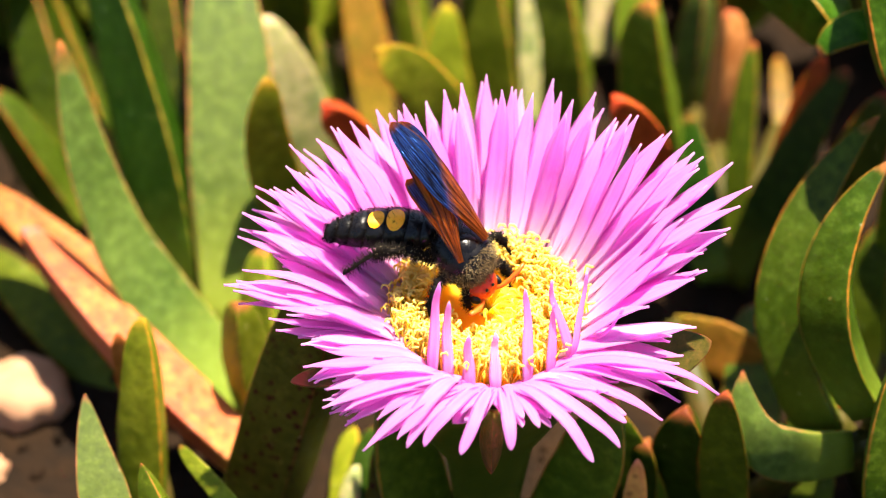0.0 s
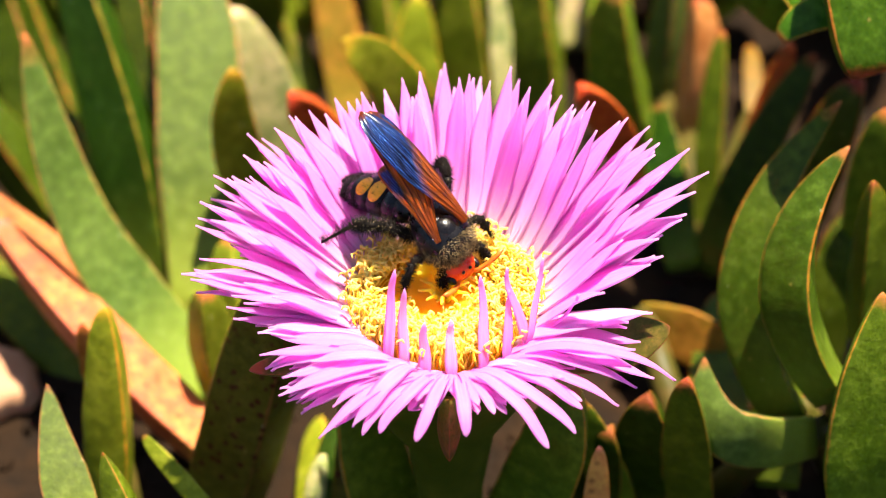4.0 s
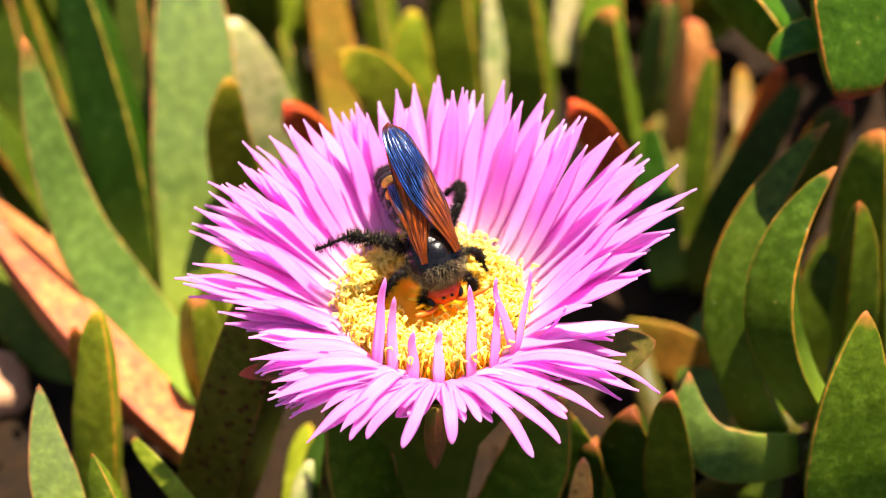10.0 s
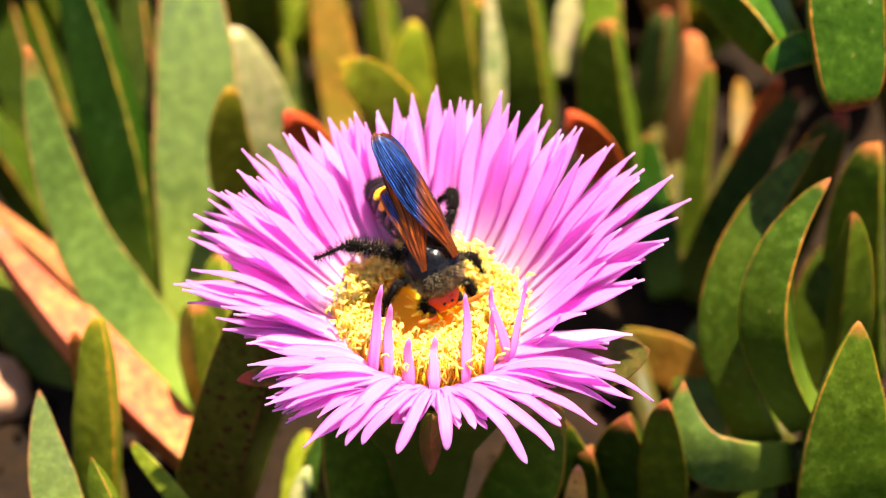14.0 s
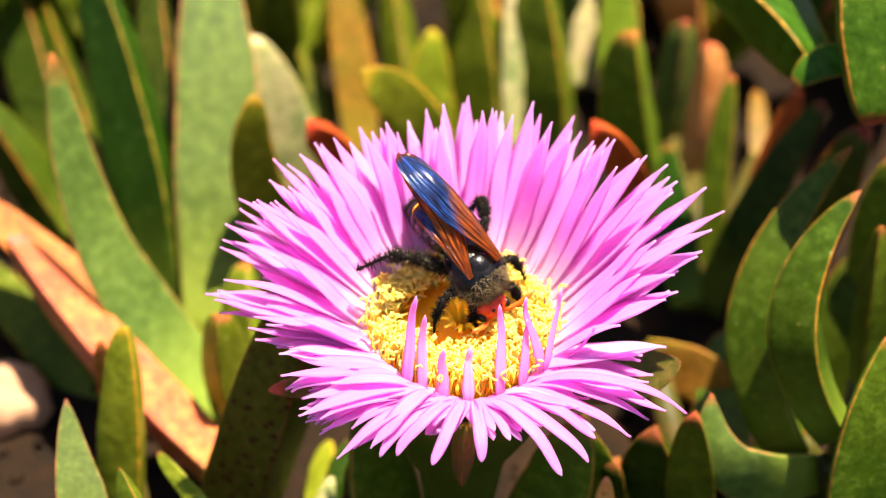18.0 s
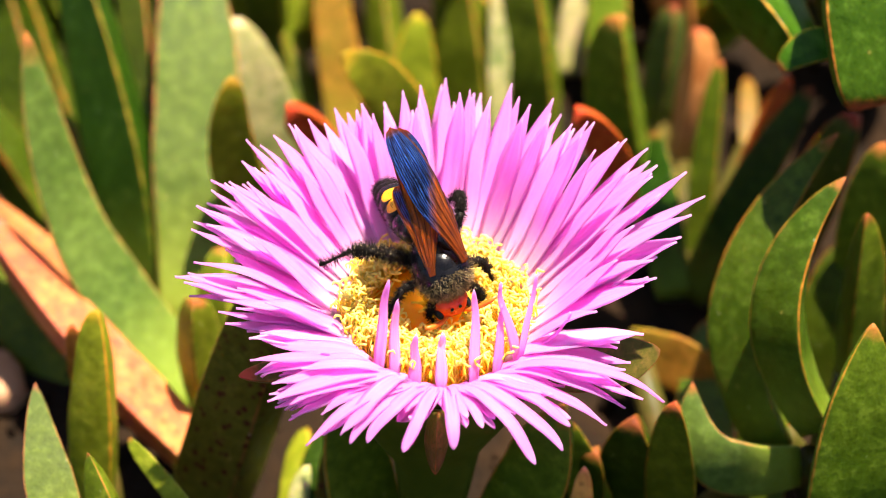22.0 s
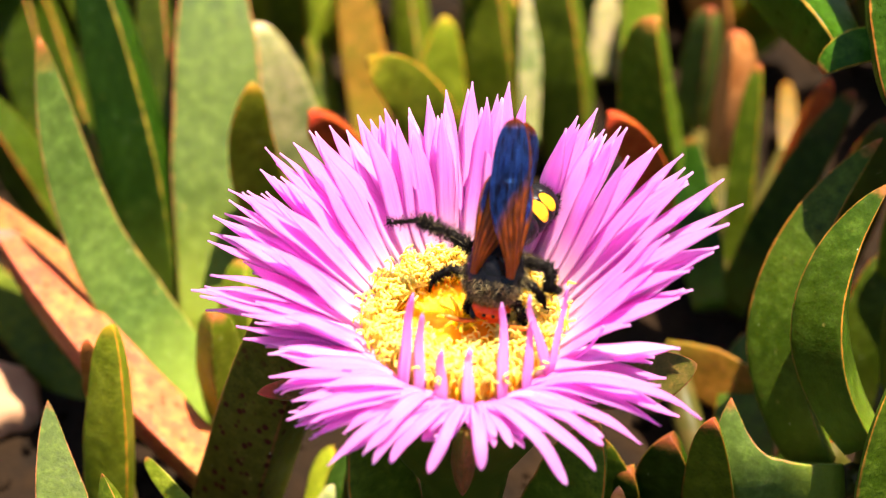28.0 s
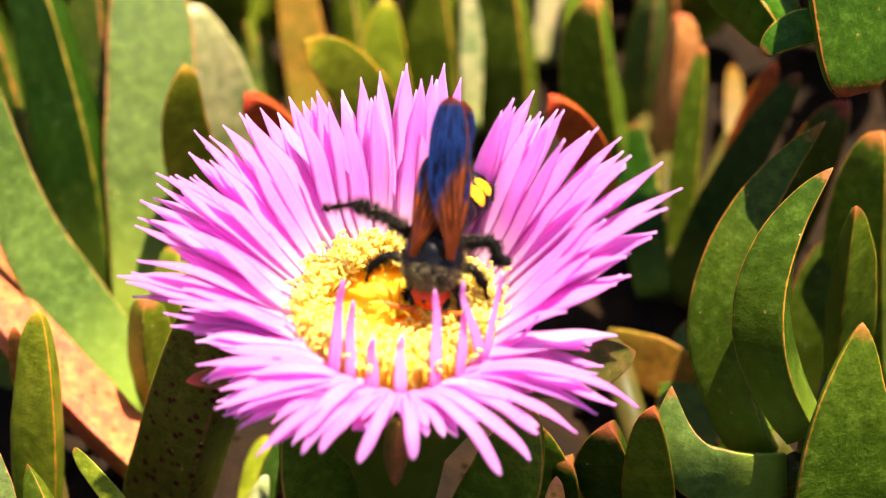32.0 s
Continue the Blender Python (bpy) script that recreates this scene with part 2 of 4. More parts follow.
STONE = simple("stone_pinkish", (0.34, 0.165, 0.085), (0.46, 0.25, 0.14), 60, 0.8, 0.2, 0.6, depth=0.001)
CHITIN = simple("black_chitin", (0.003, 0.0025, 0.003), (0.006, 0.005, 0.006), 700, 0.32, 0.25, 0.5)
FUZZ = simple("dark_bristle", (0.004, 0.003, 0.003), (0.012, 0.008, 0.005), 900, 0.6, 0.08, 0.2)
POLLEN = simple("pollen_grains", (0.55, 0.42, 0.20), (0.72, 0.60, 0.34), 900, 0.9, 0.1, 0.3)
YELLOW = simple("yellow_patch", (0.92, 0.28, 0.002), (0.96, 0.40, 0.006), 500, 0.4, 0.3, 0.2)
PALEHAIR = simple("tan_hair", (0.07, 0.045, 0.018), (0.28, 0.19, 0.085), 900, 0.7, 0.1, 0.2)
HEADRED = simple("orange_head", (0.42, 0.022, 0.002), (0.58, 0.050, 0.003), 500, 0.35, 0.3, 0.4)
ANTENNA = simple("antenna_orange", (0.60, 0.13, 0.01), (0.50, 0.09, 0.01), 900, 0.4, 0.4, 0.3)


def wing_material():
    """Amber membrane with dark veins at the root, blue-black and finely ridged towards the tip with painted blue
    glints, with a brown rim.
    """
    m, nt, b = material("wing_membrane", 0.22, 0.6)
    along, vein, across = attr(nt, "along"), attr(nt, "vein"), attr(nt, "across")
    n = noise_tex(nt, 600, 4)
    a = calc(nt, "ADD", along, calc(nt, "MULTIPLY", n.outputs["Fac"], 0.10))
    a = calc(nt, "SUBTRACT", calc(nt, "ADD", a, calc(nt, "MULTIPLY", across, 0.40)), 0.17)
    dusk = ramp(nt, a, 0.48, 0.60)
    wob = calc(nt, "ADD", calc(nt, "MULTIPLY", across, 95.0), calc(nt, "MULTIPLY", n.outputs["Fac"], 5.0))
    ridge = calc(nt, "ADD", calc(nt, "MULTIPLY", calc(nt, "SINE", wob), 0.5), 0.5)
    grain = nt.nodes.new("ShaderNodeCombineXYZ")
    nt.links.new(calc(nt, "MULTIPLY", across, 9.0), grain.inputs[0])
    nt.links.new(calc(nt, "MULTIPLY", along, 6.0), grain.inputs[1])
    fibre = node(nt, "ShaderNodeTexNoise", Scale=1.0, Detail=3.0, Roughness=0.6)
    nt.links.new(grain.outputs[0], fibre.inputs["Vector"])
    amber = blend(nt, ramp(nt, fibre.outputs["Fac"], 0.42, 0.60), (0.045, 0.009, 0.003), (0.62, 0.15, 0.012))
    amber = blend(nt, calc(nt, "MULTIPLY", vein, 0.9), amber, (0.035, 0.010, 0.004))
    # bright blue on the ridge tops: glint streaks painted into the metal colour
    blue = blend(nt, calc(nt, "MULTIPLY", ridge, ramp(nt, fibre.outputs["Fac"], 0.34, 0.56)), (0.005, 0.007, 0.035), (0.072, 0.235, 0.81))
    rim = calc(nt, "MAXIMUM", ramp(nt, along, 0.93, 0.985), ramp(nt, across, 0.09, 0.03))
    c = blend(nt, dusk, amber, blue)
    c = blend(nt, calc(nt, "MULTIPLY", rim, dusk), c, (0.16, 0.030, 0.008))
    nt.links.new(c, b.inputs["Base Color"])
    dark = calc(nt, "MULTIPLY", dusk, calc(nt, "SUBTRACT", 1.0, rim))
    nt.links.new(calc(nt, "MULTIPLY", dark, 0.92), b.inputs["Metallic"])
    nt.links.new(ramp(nt, dark, 0.0, 1.0, 0.16, 0.36), b.inputs["Roughness"])
    b.inputs["Coat Weight"].default_value = 0.35
    b.inputs["Coat Roughness"].default_value = 0.12
    lines = calc(nt, "ADD", calc(nt, "MULTIPLY", vein, 0.8), calc(nt, "MULTIPLY", fibre.outputs["Fac"], 2.6))
    bump(nt, b, calc(nt, "ADD", lines, calc(nt, "MULTIPLY", calc(nt, "MULTIPLY", ridge, dusk), 0.45)), 1.0, 0.0007)
    tr = node(nt, "ShaderNodeBsdfTranslucent", Color=(1.0, 0.34, 0.02, 1))
    mix = nt.nodes.new("ShaderNodeMixShader")
    nt.links.new(ramp(nt, calc(nt, "MAXIMUM", dark, vein), 0.0, 1.0, 0.38, 0.03), mix.inputs["Fac"])
    nt.links.new(b.outputs[0], mix.inputs[1])
    nt.links.new(tr.outputs[0], mix.inputs[2])
    nt.links.new(mix.outputs[0], nt.nodes["Material Output"].inputs["Surface"])
    return m


WING = wing_material()


# ---- builders ----
def put(name, bm, mat, parent=None, label="", smooth=True, closed=True):
    me = bpy.data.meshes.new(name)
    if closed:
        bmesh.ops.recalc_face_normals(bm, faces=bm.faces)
    bm.normal_update()
    bm.to_mesh(me)
    bm.free()
    me.materials.append(mat)
    if smooth:
        me.polygons.foreach_set("use_smooth", [True] * len(me.polygons))
    ob = new(name, me)
    if parent:
        ob.parent = parent
    if label:
        ob["label"] = label
    return ob


part = put


def empty(name, at=(0, 0, 0)):
    ob = new(name)
    ob.empty_display_size = 0.01
    ob.location = at
    return ob


def bridge(bm, rings, close=True):
    for a, b in zip(rings, rings[1:]):
        n = len(a)
        for i in range(n if close else n - 1):
            bm.faces.new((a[i], a[(i + 1) % n], b[(i + 1) % n], b[i]))


def cap(bm, ring, flip=False):
    bm.faces.new(list(reversed(ring)) if flip else ring)


def axes(tangent, ref):
    t = tangent.normalized()
    f = ref - t * ref.dot(t)
    f.normalize()
    return t, f, t.cross(f)


def tri_section(n, round_=0.05):
    """Rounded triangle: a flat face towards +f and a keel away from it, with the closeness to its corners."""
    pts = []
    corner = [Vector((0.42, 0.5)), Vector((0.42, -0.5)), Vector((-0.58, 0.0))]
    for k in range(3):
        a, b = corner[k], corner[(k + 1) % 3]
        for s in n:
            p = a.lerp(b, s)
            d = min(s, 1 - s)
            bulge = math.sin(math.pi * s)
            out = (a + b) * 0.5
            out.normalize()
            p = p * (1 - round_ * max(0, 1 - d * 10)) + out * bulge * (0.05 if k else -0.015)
            pts.append((p.x, p.y, max(0.0, 1 - d / 0.075)))
    return pts


SECTION = tri_section((0.0, 0.05, 0.12, 0.3, 0.5, 0.7, 0.88, 0.95))


def leaf(parent, base, tip, width, bow=(0, 0, 0), roll=0.0, mat=None, thick=0.8, blunt=0.45, wave=0.0, base_w=0.7, point=3.2, label=""):
    """One three-sided fleshy leaf; millimetres. roll 0 turns its flat face towards -y, 180 its keel."""
    base, tip, bow = Vector(base) / 1000, Vector(tip) / 1000, Vector(bow) / 1000
    width = width / 1000
    bm = bmesh.new()
    l_al, l_ke = bm.verts.layers.float.new("along"), bm.verts.layers.float.new("keel")
    rings, n = [], 22
    seed = random.random() * 100
    for i in range(n + 1):
        s = 1 - (1 - i / n) ** 1.35
        p = base.lerp(tip, s) + bow * (4 * s * (1 - s))
        tan = (tip - base) + bow * (4 - 8 * s)
        t, f, b = axes(tan, Vector((0, -1, 0.35)))
        a = radians(roll) + wave * math.sin(s * 3 + seed)
        f, b = f * math.cos(a) + b * math.sin(a), b * math.cos(a) - f * math.sin(a)
        prof = (base_w + (1 - base_w) * math.sin(min(1, s / 0.5) * math.pi / 2)) * (max(0.0, 1 - s ** point)) ** blunt
        prof = max(prof, 0.015) * (1 + 0.05 * noise.noise(Vector((seed, s * 4, 0))))
        ring = []
        for x, y, k in SECTION:
            j = 1 + 0.04 * noise.noise(Vector((x * 3 + seed, y * 3, s * 9)))
            v = bm.verts.new(p + (f * x * thick + b * y) * width * prof * j)
            v[l_al], v[l_ke] = s, k
            ring.append(v)
        rings.append(ring)
    bridge(bm, rings)
    cap(bm, rings[-1])
    cap(bm, rings[0], True)
    return put("leaf", bm, mat or GREEN, parent, label)


def sweep(points, radii, sides=6, bm=None):
    bm = bm or bmesh.new()
    rings = []
    for i, (p, r) in enumerate(zip(points, radii)):
        tan = points[min(i + 1, len(points) - 1)] - points[max(i - 1, 0)]
        t, f, b = axes(tan, Vector((0.3, 0.2, 1)) if abs(tan.normalized().z) < 0.9 else Vector((1, 0.2, 0)))
        rings.append([bm.verts.new(p + (f * math.cos(a) + b * math.sin(a)) * r)
                      for a in (2 * math.pi * k / sides for k in range(sides))])
    bridge(bm, rings)
    cap(bm, rings[-1])
    cap(bm, rings[0], True)
    return bm


def ball(bm, at, r, seg=10, rings=7, rough=0.0, seed=0.0):
    made = bmesh.ops.create_uvsphere(bm, u_segments=seg, v_segments=rings, radius=1.0)["verts"]
    for v in made:
        j = 1 + rough * noise.noise(v.co * 2 + Vector((seed, 0, 0)))
        v.co = Vector((v.co.x * r[0] * j, v.co.y * r[1] * j, v.co.z * r[2] * j)) + Vector(at)
    return made


# ---- ground ----
def build_ground():
    bm = bmesh.new()
    lines = sorted(set([round(-0.4 + 0.012 * i, 4) for i in range(80)] + [-60, -25, -12, -6, -3, -2, -1.4, -1, -0.7, 0.7, 1, 1.4, 2, 3, 6, 12, 25, 60, 300, -300]))
    grid = []
    for y in lines:
        row = []
        for x in lines:
            near = max(0.0, 1 - max(abs(x), abs(y)) / 0.6)
            z = 0.006 * noise.noise(Vector((x * 25, y * 25, 0))) * near + 0.003 * noise.noise(Vector((x * 90, y * 90, 4))) * near
            row.append(bm.verts.new((x, y, z)))
        grid.append(row)
    for a, b in zip(grid, grid[1:]):
        for i in range(len(a) - 1):
            bm.faces.new((a[i], a[i + 1], b[i + 1], b[i]))
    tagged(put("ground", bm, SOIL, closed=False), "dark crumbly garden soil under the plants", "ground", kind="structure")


build_ground()


def stone(at, r, seed, label):
    bm = bmesh.new()
    ball(bm, (0, 0, 0), r, 20, 14, 0.25, seed)
    ob = put("stone", bm, STONE)
    ob.location = at
    return tagged(ob, label, "stone", "stones on the soil")


def build_debris():
    """Dry crumbs and bits of old leaf on the soil, one sheet of litter."""
    bm = bmesh.new()
    rng = random.Random(5)
    for i in range(900):
        x, y = rng.uniform(-0.16, 0.16), rng.uniform(-0.05, 0.28)
        r = rng.uniform(0.0008, 0.003)
        m = Matrix.Translation((x, y, r * 0.4)) @ Euler((rng.random() * 6, rng.random() * 6, rng.random() * 6)).to_matrix().to_4x4()
        bmesh.ops.create_icosphere(bm, subdivisions=1, radius=r, matrix=m @ Matrix.Diagonal((1, rng.uniform(0.4, 1), rng.uniform(0.3, 0.8), 1)))
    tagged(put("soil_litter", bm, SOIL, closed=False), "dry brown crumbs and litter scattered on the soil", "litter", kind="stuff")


build_debris()


# ---- the ice plants: shoots with pairs of fleshy leaves ----
def shoot(label, at, stems=()):
    ob = tagged(empty("ice_plant_shoot", Vector(at) / 1000), label, "ice plant", "ice plant shoots")
    for top in stems:
        q = (Vector(top) - Vector(at)) / 1000
        part("stem", sweep([Vector((0, 0, -0.004)), q * 0.5 + Vector((0, 0.002, 0)), q], [0.0035, 0.0032, 0.0030], 9), STEM, ob)
    return ob


s = shoot("tall green ice plant shoot with reddish leaf tips", (-61.7, 71.2, 0.0), ((-46.8, 50.5, 7.5), (-60.6, 75.8, 7.1), (-51.6, 68.8, 7.0), (-56.9, 75.7, 7.2), ))
leaf(s, (14.9, -20.7, 5.5), (-21.2, 12.4, 72.9), 17.2, (-8.0, -0.9, -8.4), 42, SAGE, blunt=0.6, thick=0.6, point=2.2)
leaf(s, (1.0, 4.6, 5.1), (-18.8, 57.9, 64.4), 17.5, (2.4, -0.0, 0.0), -34, SHADE_GREEN)
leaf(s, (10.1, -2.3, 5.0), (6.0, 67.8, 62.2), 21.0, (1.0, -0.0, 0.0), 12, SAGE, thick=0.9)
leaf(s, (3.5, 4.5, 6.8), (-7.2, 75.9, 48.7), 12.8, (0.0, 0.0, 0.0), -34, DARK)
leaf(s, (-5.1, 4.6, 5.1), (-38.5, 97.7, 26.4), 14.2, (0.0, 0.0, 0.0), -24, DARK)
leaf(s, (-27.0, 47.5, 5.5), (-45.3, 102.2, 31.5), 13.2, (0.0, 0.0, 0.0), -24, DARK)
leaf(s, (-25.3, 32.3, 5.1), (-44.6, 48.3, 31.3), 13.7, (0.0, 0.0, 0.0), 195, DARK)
leaf(s, (-12.3, -15.6, -2.3), (-46.4, 21.7, 7.8), 13.7, (0.0, 0.0, 0.0), 150, GREEN)
leaf(s, (17.4, -32.1, 6.3), (14.7, -30.6, 40.9), 11.1, (-1.1, 0.0, -0.0), 175, LIME, blunt=0.4)
leaf(s, (21.5, -22.9, 5.2), (18.1, -8.7, 35.3), 11.0, (-1.2, 0.0, -0.0), 200, LIME)
s = shoot("dense green ice plant shoot with orange leaf edges", (-26.5, 120.6, 0.0), ((-34.7, 84.9, 21.9), (-33.7, 122.7, 7.5), (-31.1, 141.9, 7.0), (-21.5, 133.1, 7.3), ))
leaf(s, (-8.2, -35.7, 19.9), (-15.5, -35.3, 61.5), 12.0, (-4.8, -0.8, -0.9), 20, OLIVE, blunt=0.45)
leaf(s, (-7.2, 2.0, 5.5), (-19.7, 13.4, 40.0), 15.7, (-1.3, 0.0, -0.0), 14, PALE)
leaf(s, (-4.6, 21.2, 5.0), (-15.0, 51.0, 29.5), 8.0, (0.0, 0.0, 0.0), 180, GREEN)
leaf(s, (4.9, 12.4, 5.3), (-1.3, 41.3, 41.1), 10.8, (0.0, 0.0, 0.0), 20, BRONZE)
leaf(s, (-5.9, 18.9, 5.2), (-11.7, 41.0, 18.4), 8.0, (0.0, 0.0, 0.0), 100, SAGE)
leaf(s, (21.0, -18.8, 18.3), (6.3, -18.8, 54.8), 13.9, (3.5, 2.5, 2.8), 15, OLIVE, blunt=0.35)
s = shoot("green ice plant shoot with bright sunlit leaf sides", (18.9, 136.7, 0.0), ((-1.7, 133.0, 7.4), (-9.8, 145.5, 7.5), (10.2, 134.9, 7.6), (24.6, 130.9, 7.4), ))
leaf(s, (-20.6, -3.7, 5.4), (-23.9, 6.8, 35.6), 12.1, (-3.2, 0.0, -0.0), 20, OLIVE)
leaf(s, (-28.7, 8.8, 5.5), (-34.3, 44.0, 24.6), 10.9, (0.0, 0.0, 0.0), 190, GREEN)
leaf(s, (-8.7, -1.8, 5.6), (-15.3, 29.4, 38.3), 16.7, (0.0, 0.0, 0.0), -42, GREEN)
leaf(s, (5.7, -5.8, 5.4), (0.1, 16.2, 46.0), 16.8, (0.6, -0.0, 0.0), -42, GREEN)
# thin pale leaf added as the sunlit side strip of its neighbour
leaf(s, (-4.8, -6.7, 9.8), (-5.6, 19.3, 43.8), 5.5, (0.0, 0.0, 0.0), 0, PALE)
leaf(s, (12.9, 24.0, 5.5), (12.3, 43.1, 23.6), 8.0, (0.0, 0.0, 0.0), 0, PALE)
leaf(s, (27.3, -25.0, 9.8), (18.6, -24.9, 59.7), 15.3, (-1.8, 0.0, -0.0), -44, GREEN)
leaf(s, (23.0, 2.5, 5.6), (21.3, 37.6, 32.5), 12.0, (0.0, 0.0, 0.0), -24, GREEN)
s = shoot("shaded ice plant shoot with dried brown leaves", (58.6, 96.4, 0.0), ((50.9, 139.7, 7.1), (55.4, 127.3, 7.1), (57.9, 93.7, 7.4), (72.0, 130.7, 7.6), ))
leaf(s, (-7.6, 43.3, 5.1), (-5.4, 49.1, 37.9), 10.3, (0.0, 0.0, 0.0), 180, SAGE)
leaf(s, (-3.2, 30.9, 5.1), (-0.9, 37.6, 40.0), 10.8, (1.3, -0.0, 0.0), 160, BROWN)
leaf(s, (-0.7, -2.7, 5.4), (2.7, 21.0, 44.0), 7.3, (0.0, 0.0, 0.0), -44, GREEN)
leaf(s, (13.5, 34.3, 5.6), (14.6, 58.0, 10.4), 5.0, (0.0, 0.0, 0.0), 0, BRONZE)
leaf(s, (-2.2, -13.5, 5.2), (19.7, 1.6, 52.3), 9.9, (-1.2, 0.0, -0.0), -24, SHADE_GREEN)
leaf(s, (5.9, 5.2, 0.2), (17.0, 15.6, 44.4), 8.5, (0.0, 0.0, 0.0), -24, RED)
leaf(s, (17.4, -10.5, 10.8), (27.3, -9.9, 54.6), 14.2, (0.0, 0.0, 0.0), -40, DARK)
leaf(s, (-5.9, -13.6, 5.3), (-10.6, 18.0, 25.7), 11.1, (0.0, 0.0, 0.0), -24, SHADE_GREEN)
leaf(s, (10.9, -31.4, 5.4), (17.6, 4.5, 25.6), 14.8, (-2.5, 0.0, -0.0), -24, SHADE_GREEN)
s = shoot("red and orange ice plant leaf tips behind the flower", (10.1, 83.4, 0.0), ((40.1, 81.8, 32.8), (-19.8, 85.1, 33.1), ))
leaf(s, (30.0, -1.7, 30.8), (17.9, -1.6, 56.8), 9.7, (2.1, 1.9, 2.1), 228, RED, blunt=0.3)
leaf(s, (-30.0, 1.7, 31.1), (-41.2, 1.7, 53.0), 9.9, (1.7, 1.9, 2.2), 228, RED, blunt=0.3)
s = shoot("glossy green ice plant stem with hanging leaves", (114.8, 135.8, 0.0), ((74.7, 69.4, 112.3), ))
leaf(s, (-69.6, -32.5, 88.1), (-46.2, -69.5, 84.5), 16.5, (2.2, 1.1, 1.2), 170, VIVID, blunt=0.35)
leaf(s, (-53.5, -28.1, 78.0), (-38.7, -41.0, 78.7), 13.9, (0.0, 0.0, 0.0), 0, VIVID)
leaf(s, (-36.8, -72.9, 88.1), (-50.5, -75.9, 85.6), 7.8, (-0.0, 1.4, 1.6), 45, VIVID, blunt=0.4)
leaf(s, (-40.1, -66.4, 110.3), (-37.1, -90.3, 87.8), 17.4, (-0.5, 0.0, -0.0), -24, VIVID, blunt=0.25)
# three leaves added out of view, to shade the right-hand leaves below
leaf(s, (-35.0, -58.0, 104.0), (-29.0, -10.0, 101.0), 16.0, (0.0, 0.0, 3.0), 90, VIVID)
leaf(s, (-32.0, -53.0, 98.0), (-5.0, -16.0, 97.0), 15.0, (0.0, 0.0, 3.0), 90, VIVID)
leaf(s, (-38.0, -62.0, 108.0), (-52.0, -18.0, 105.0), 15.0, (0.0, 0.0, 3.0), 90, VIVID)
s = shoot("curved dark green ice plant shoot with red rims", (79.7, 28.1, 0.0), ((72.5, 7.9, 45.4), (66.4, 14.1, 32.9), (82.3, 37.3, 28.1), (80.2, -4.1, 21.0), ))
leaf(s, (-7.2, -20.2, 43.4), (-5.1, 6.7, 80.6), 13.4, (-8.9, 0.0, -0.0), -44, DARK, blunt=0.75, point=2.4)
leaf(s, (-13.3, -14.0, 30.9), (-3.2, 28.4, 73.4), 13.6, (-12.0, 0.0, -0.0), -34, DARK, blunt=0.75, point=2.4)
leaf(s, (2.7, 9.3, 26.1), (0.9, 10.6, 68.7), 11.7, (0.0, 0.0, 0.0), 40, GREEN, point=2.2, blunt=0.6)
leaf(s, (-1.7, -32.2, 19.0), (-2.1, -22.1, 71.1), 21.0, (-2.0, 0.0, -0.0), 12, GREEN, blunt=0.7, point=2.4)
leaf(s, (14.7, 33.7, 5.2), (9.5, 39.1, 62.9), 15.7, (-2.2, 0.0, -0.0), -42, GREEN)
leaf(s, (2.6, 23.4, 5.4), (5.0, 40.5, 34.6), 12.9, (-2.3, 0.0, -0.0), -24, DARK)
s = shoot("curled green ice plant leaves with orange edges", (50.2, 22.6, 0.0), ((71.2, 8.8, 33.0), (48.4, 10.6, 7.4), (40.7, 58.1, 17.4), (40.9, 15.4, 7.1), ))
leaf(s, (18.5, -13.8, 32.0), (-2.0, -7.7, 46.6), 14.0, (-6.4, -3.9, -4.4), 114, SAGE, blunt=0.8, point=2.2, thick=0.85)
leaf(s, (-1.8, -11.9, 5.4), (-6.4, -17.6, 51.1), 11.2, (0.0, 0.0, 0.0), -24, GREEN)
leaf(s, (-9.5, 35.5, 15.4), (13.5, 22.5, 8.5), 13.0, (1.2, 1.6, 1.7), 0, BRONZE)
leaf(s, (-9.3, -7.2, 5.1), (-13.0, -12.6, 41.4), 14.8, (0.0, 0.0, 0.0), -24, SHADE_GREEN)
leaf(s, (-21.7, -7.3, 5.3), (-19.6, -12.6, 32.8), 12.4, (0.0, 0.0, 0.0), -24, SHADE_GREEN)
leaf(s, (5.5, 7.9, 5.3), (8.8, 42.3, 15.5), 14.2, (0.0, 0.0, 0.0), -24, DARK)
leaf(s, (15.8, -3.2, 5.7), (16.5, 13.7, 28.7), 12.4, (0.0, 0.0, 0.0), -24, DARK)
s = shoot("broad olive leaf with dark red spots beneath the flower", (-28.3, 11.9, 0.0), ((-17.5, 10.5, 7.5), ))
leaf(s, (-18.5, 1.4, -8.0), (2.3, 6.1, 72.2), 19.5, (0.0, 0.0, 0.0), 200, SPOTTED, blunt=0.25, thick=0.5)
leaf(s, (10.8, -1.4, 5.5), (14.3, 11.4, 29.1), 12.1, (0.0, 0.0, 0.0), -24, SPOTTED)
s = shoot("short young ice plant shoot with pink tips", (-59.6, 0.4, 0.0), ((-66.3, -14.4, 31.1), (-64.8, 9.1, 7.5), (-56.1, -16.9, 38.7), (-67.8, 29.2, 26.7), ))
leaf(s, (-6.7, -14.8, 29.1), (-13.8, 8.8, 48.5), 11.7, (-1.3, 0.0, -0.0), 25, SAGE, blunt=0.8, point=1.7)
leaf(s, (-5.1, 8.6, 5.5), (-4.4, 26.3, 50.9), 11.1, (0.5, -0.0, 0.0), 212, OLIVE, blunt=0.5, point=3.5)
leaf(s, (3.5, -17.3, 36.7), (-2.3, -7.6, 47.5), 8.2, (0.0, 0.0, 0.0), 215, GREEN, blunt=0.8, point=1.8)
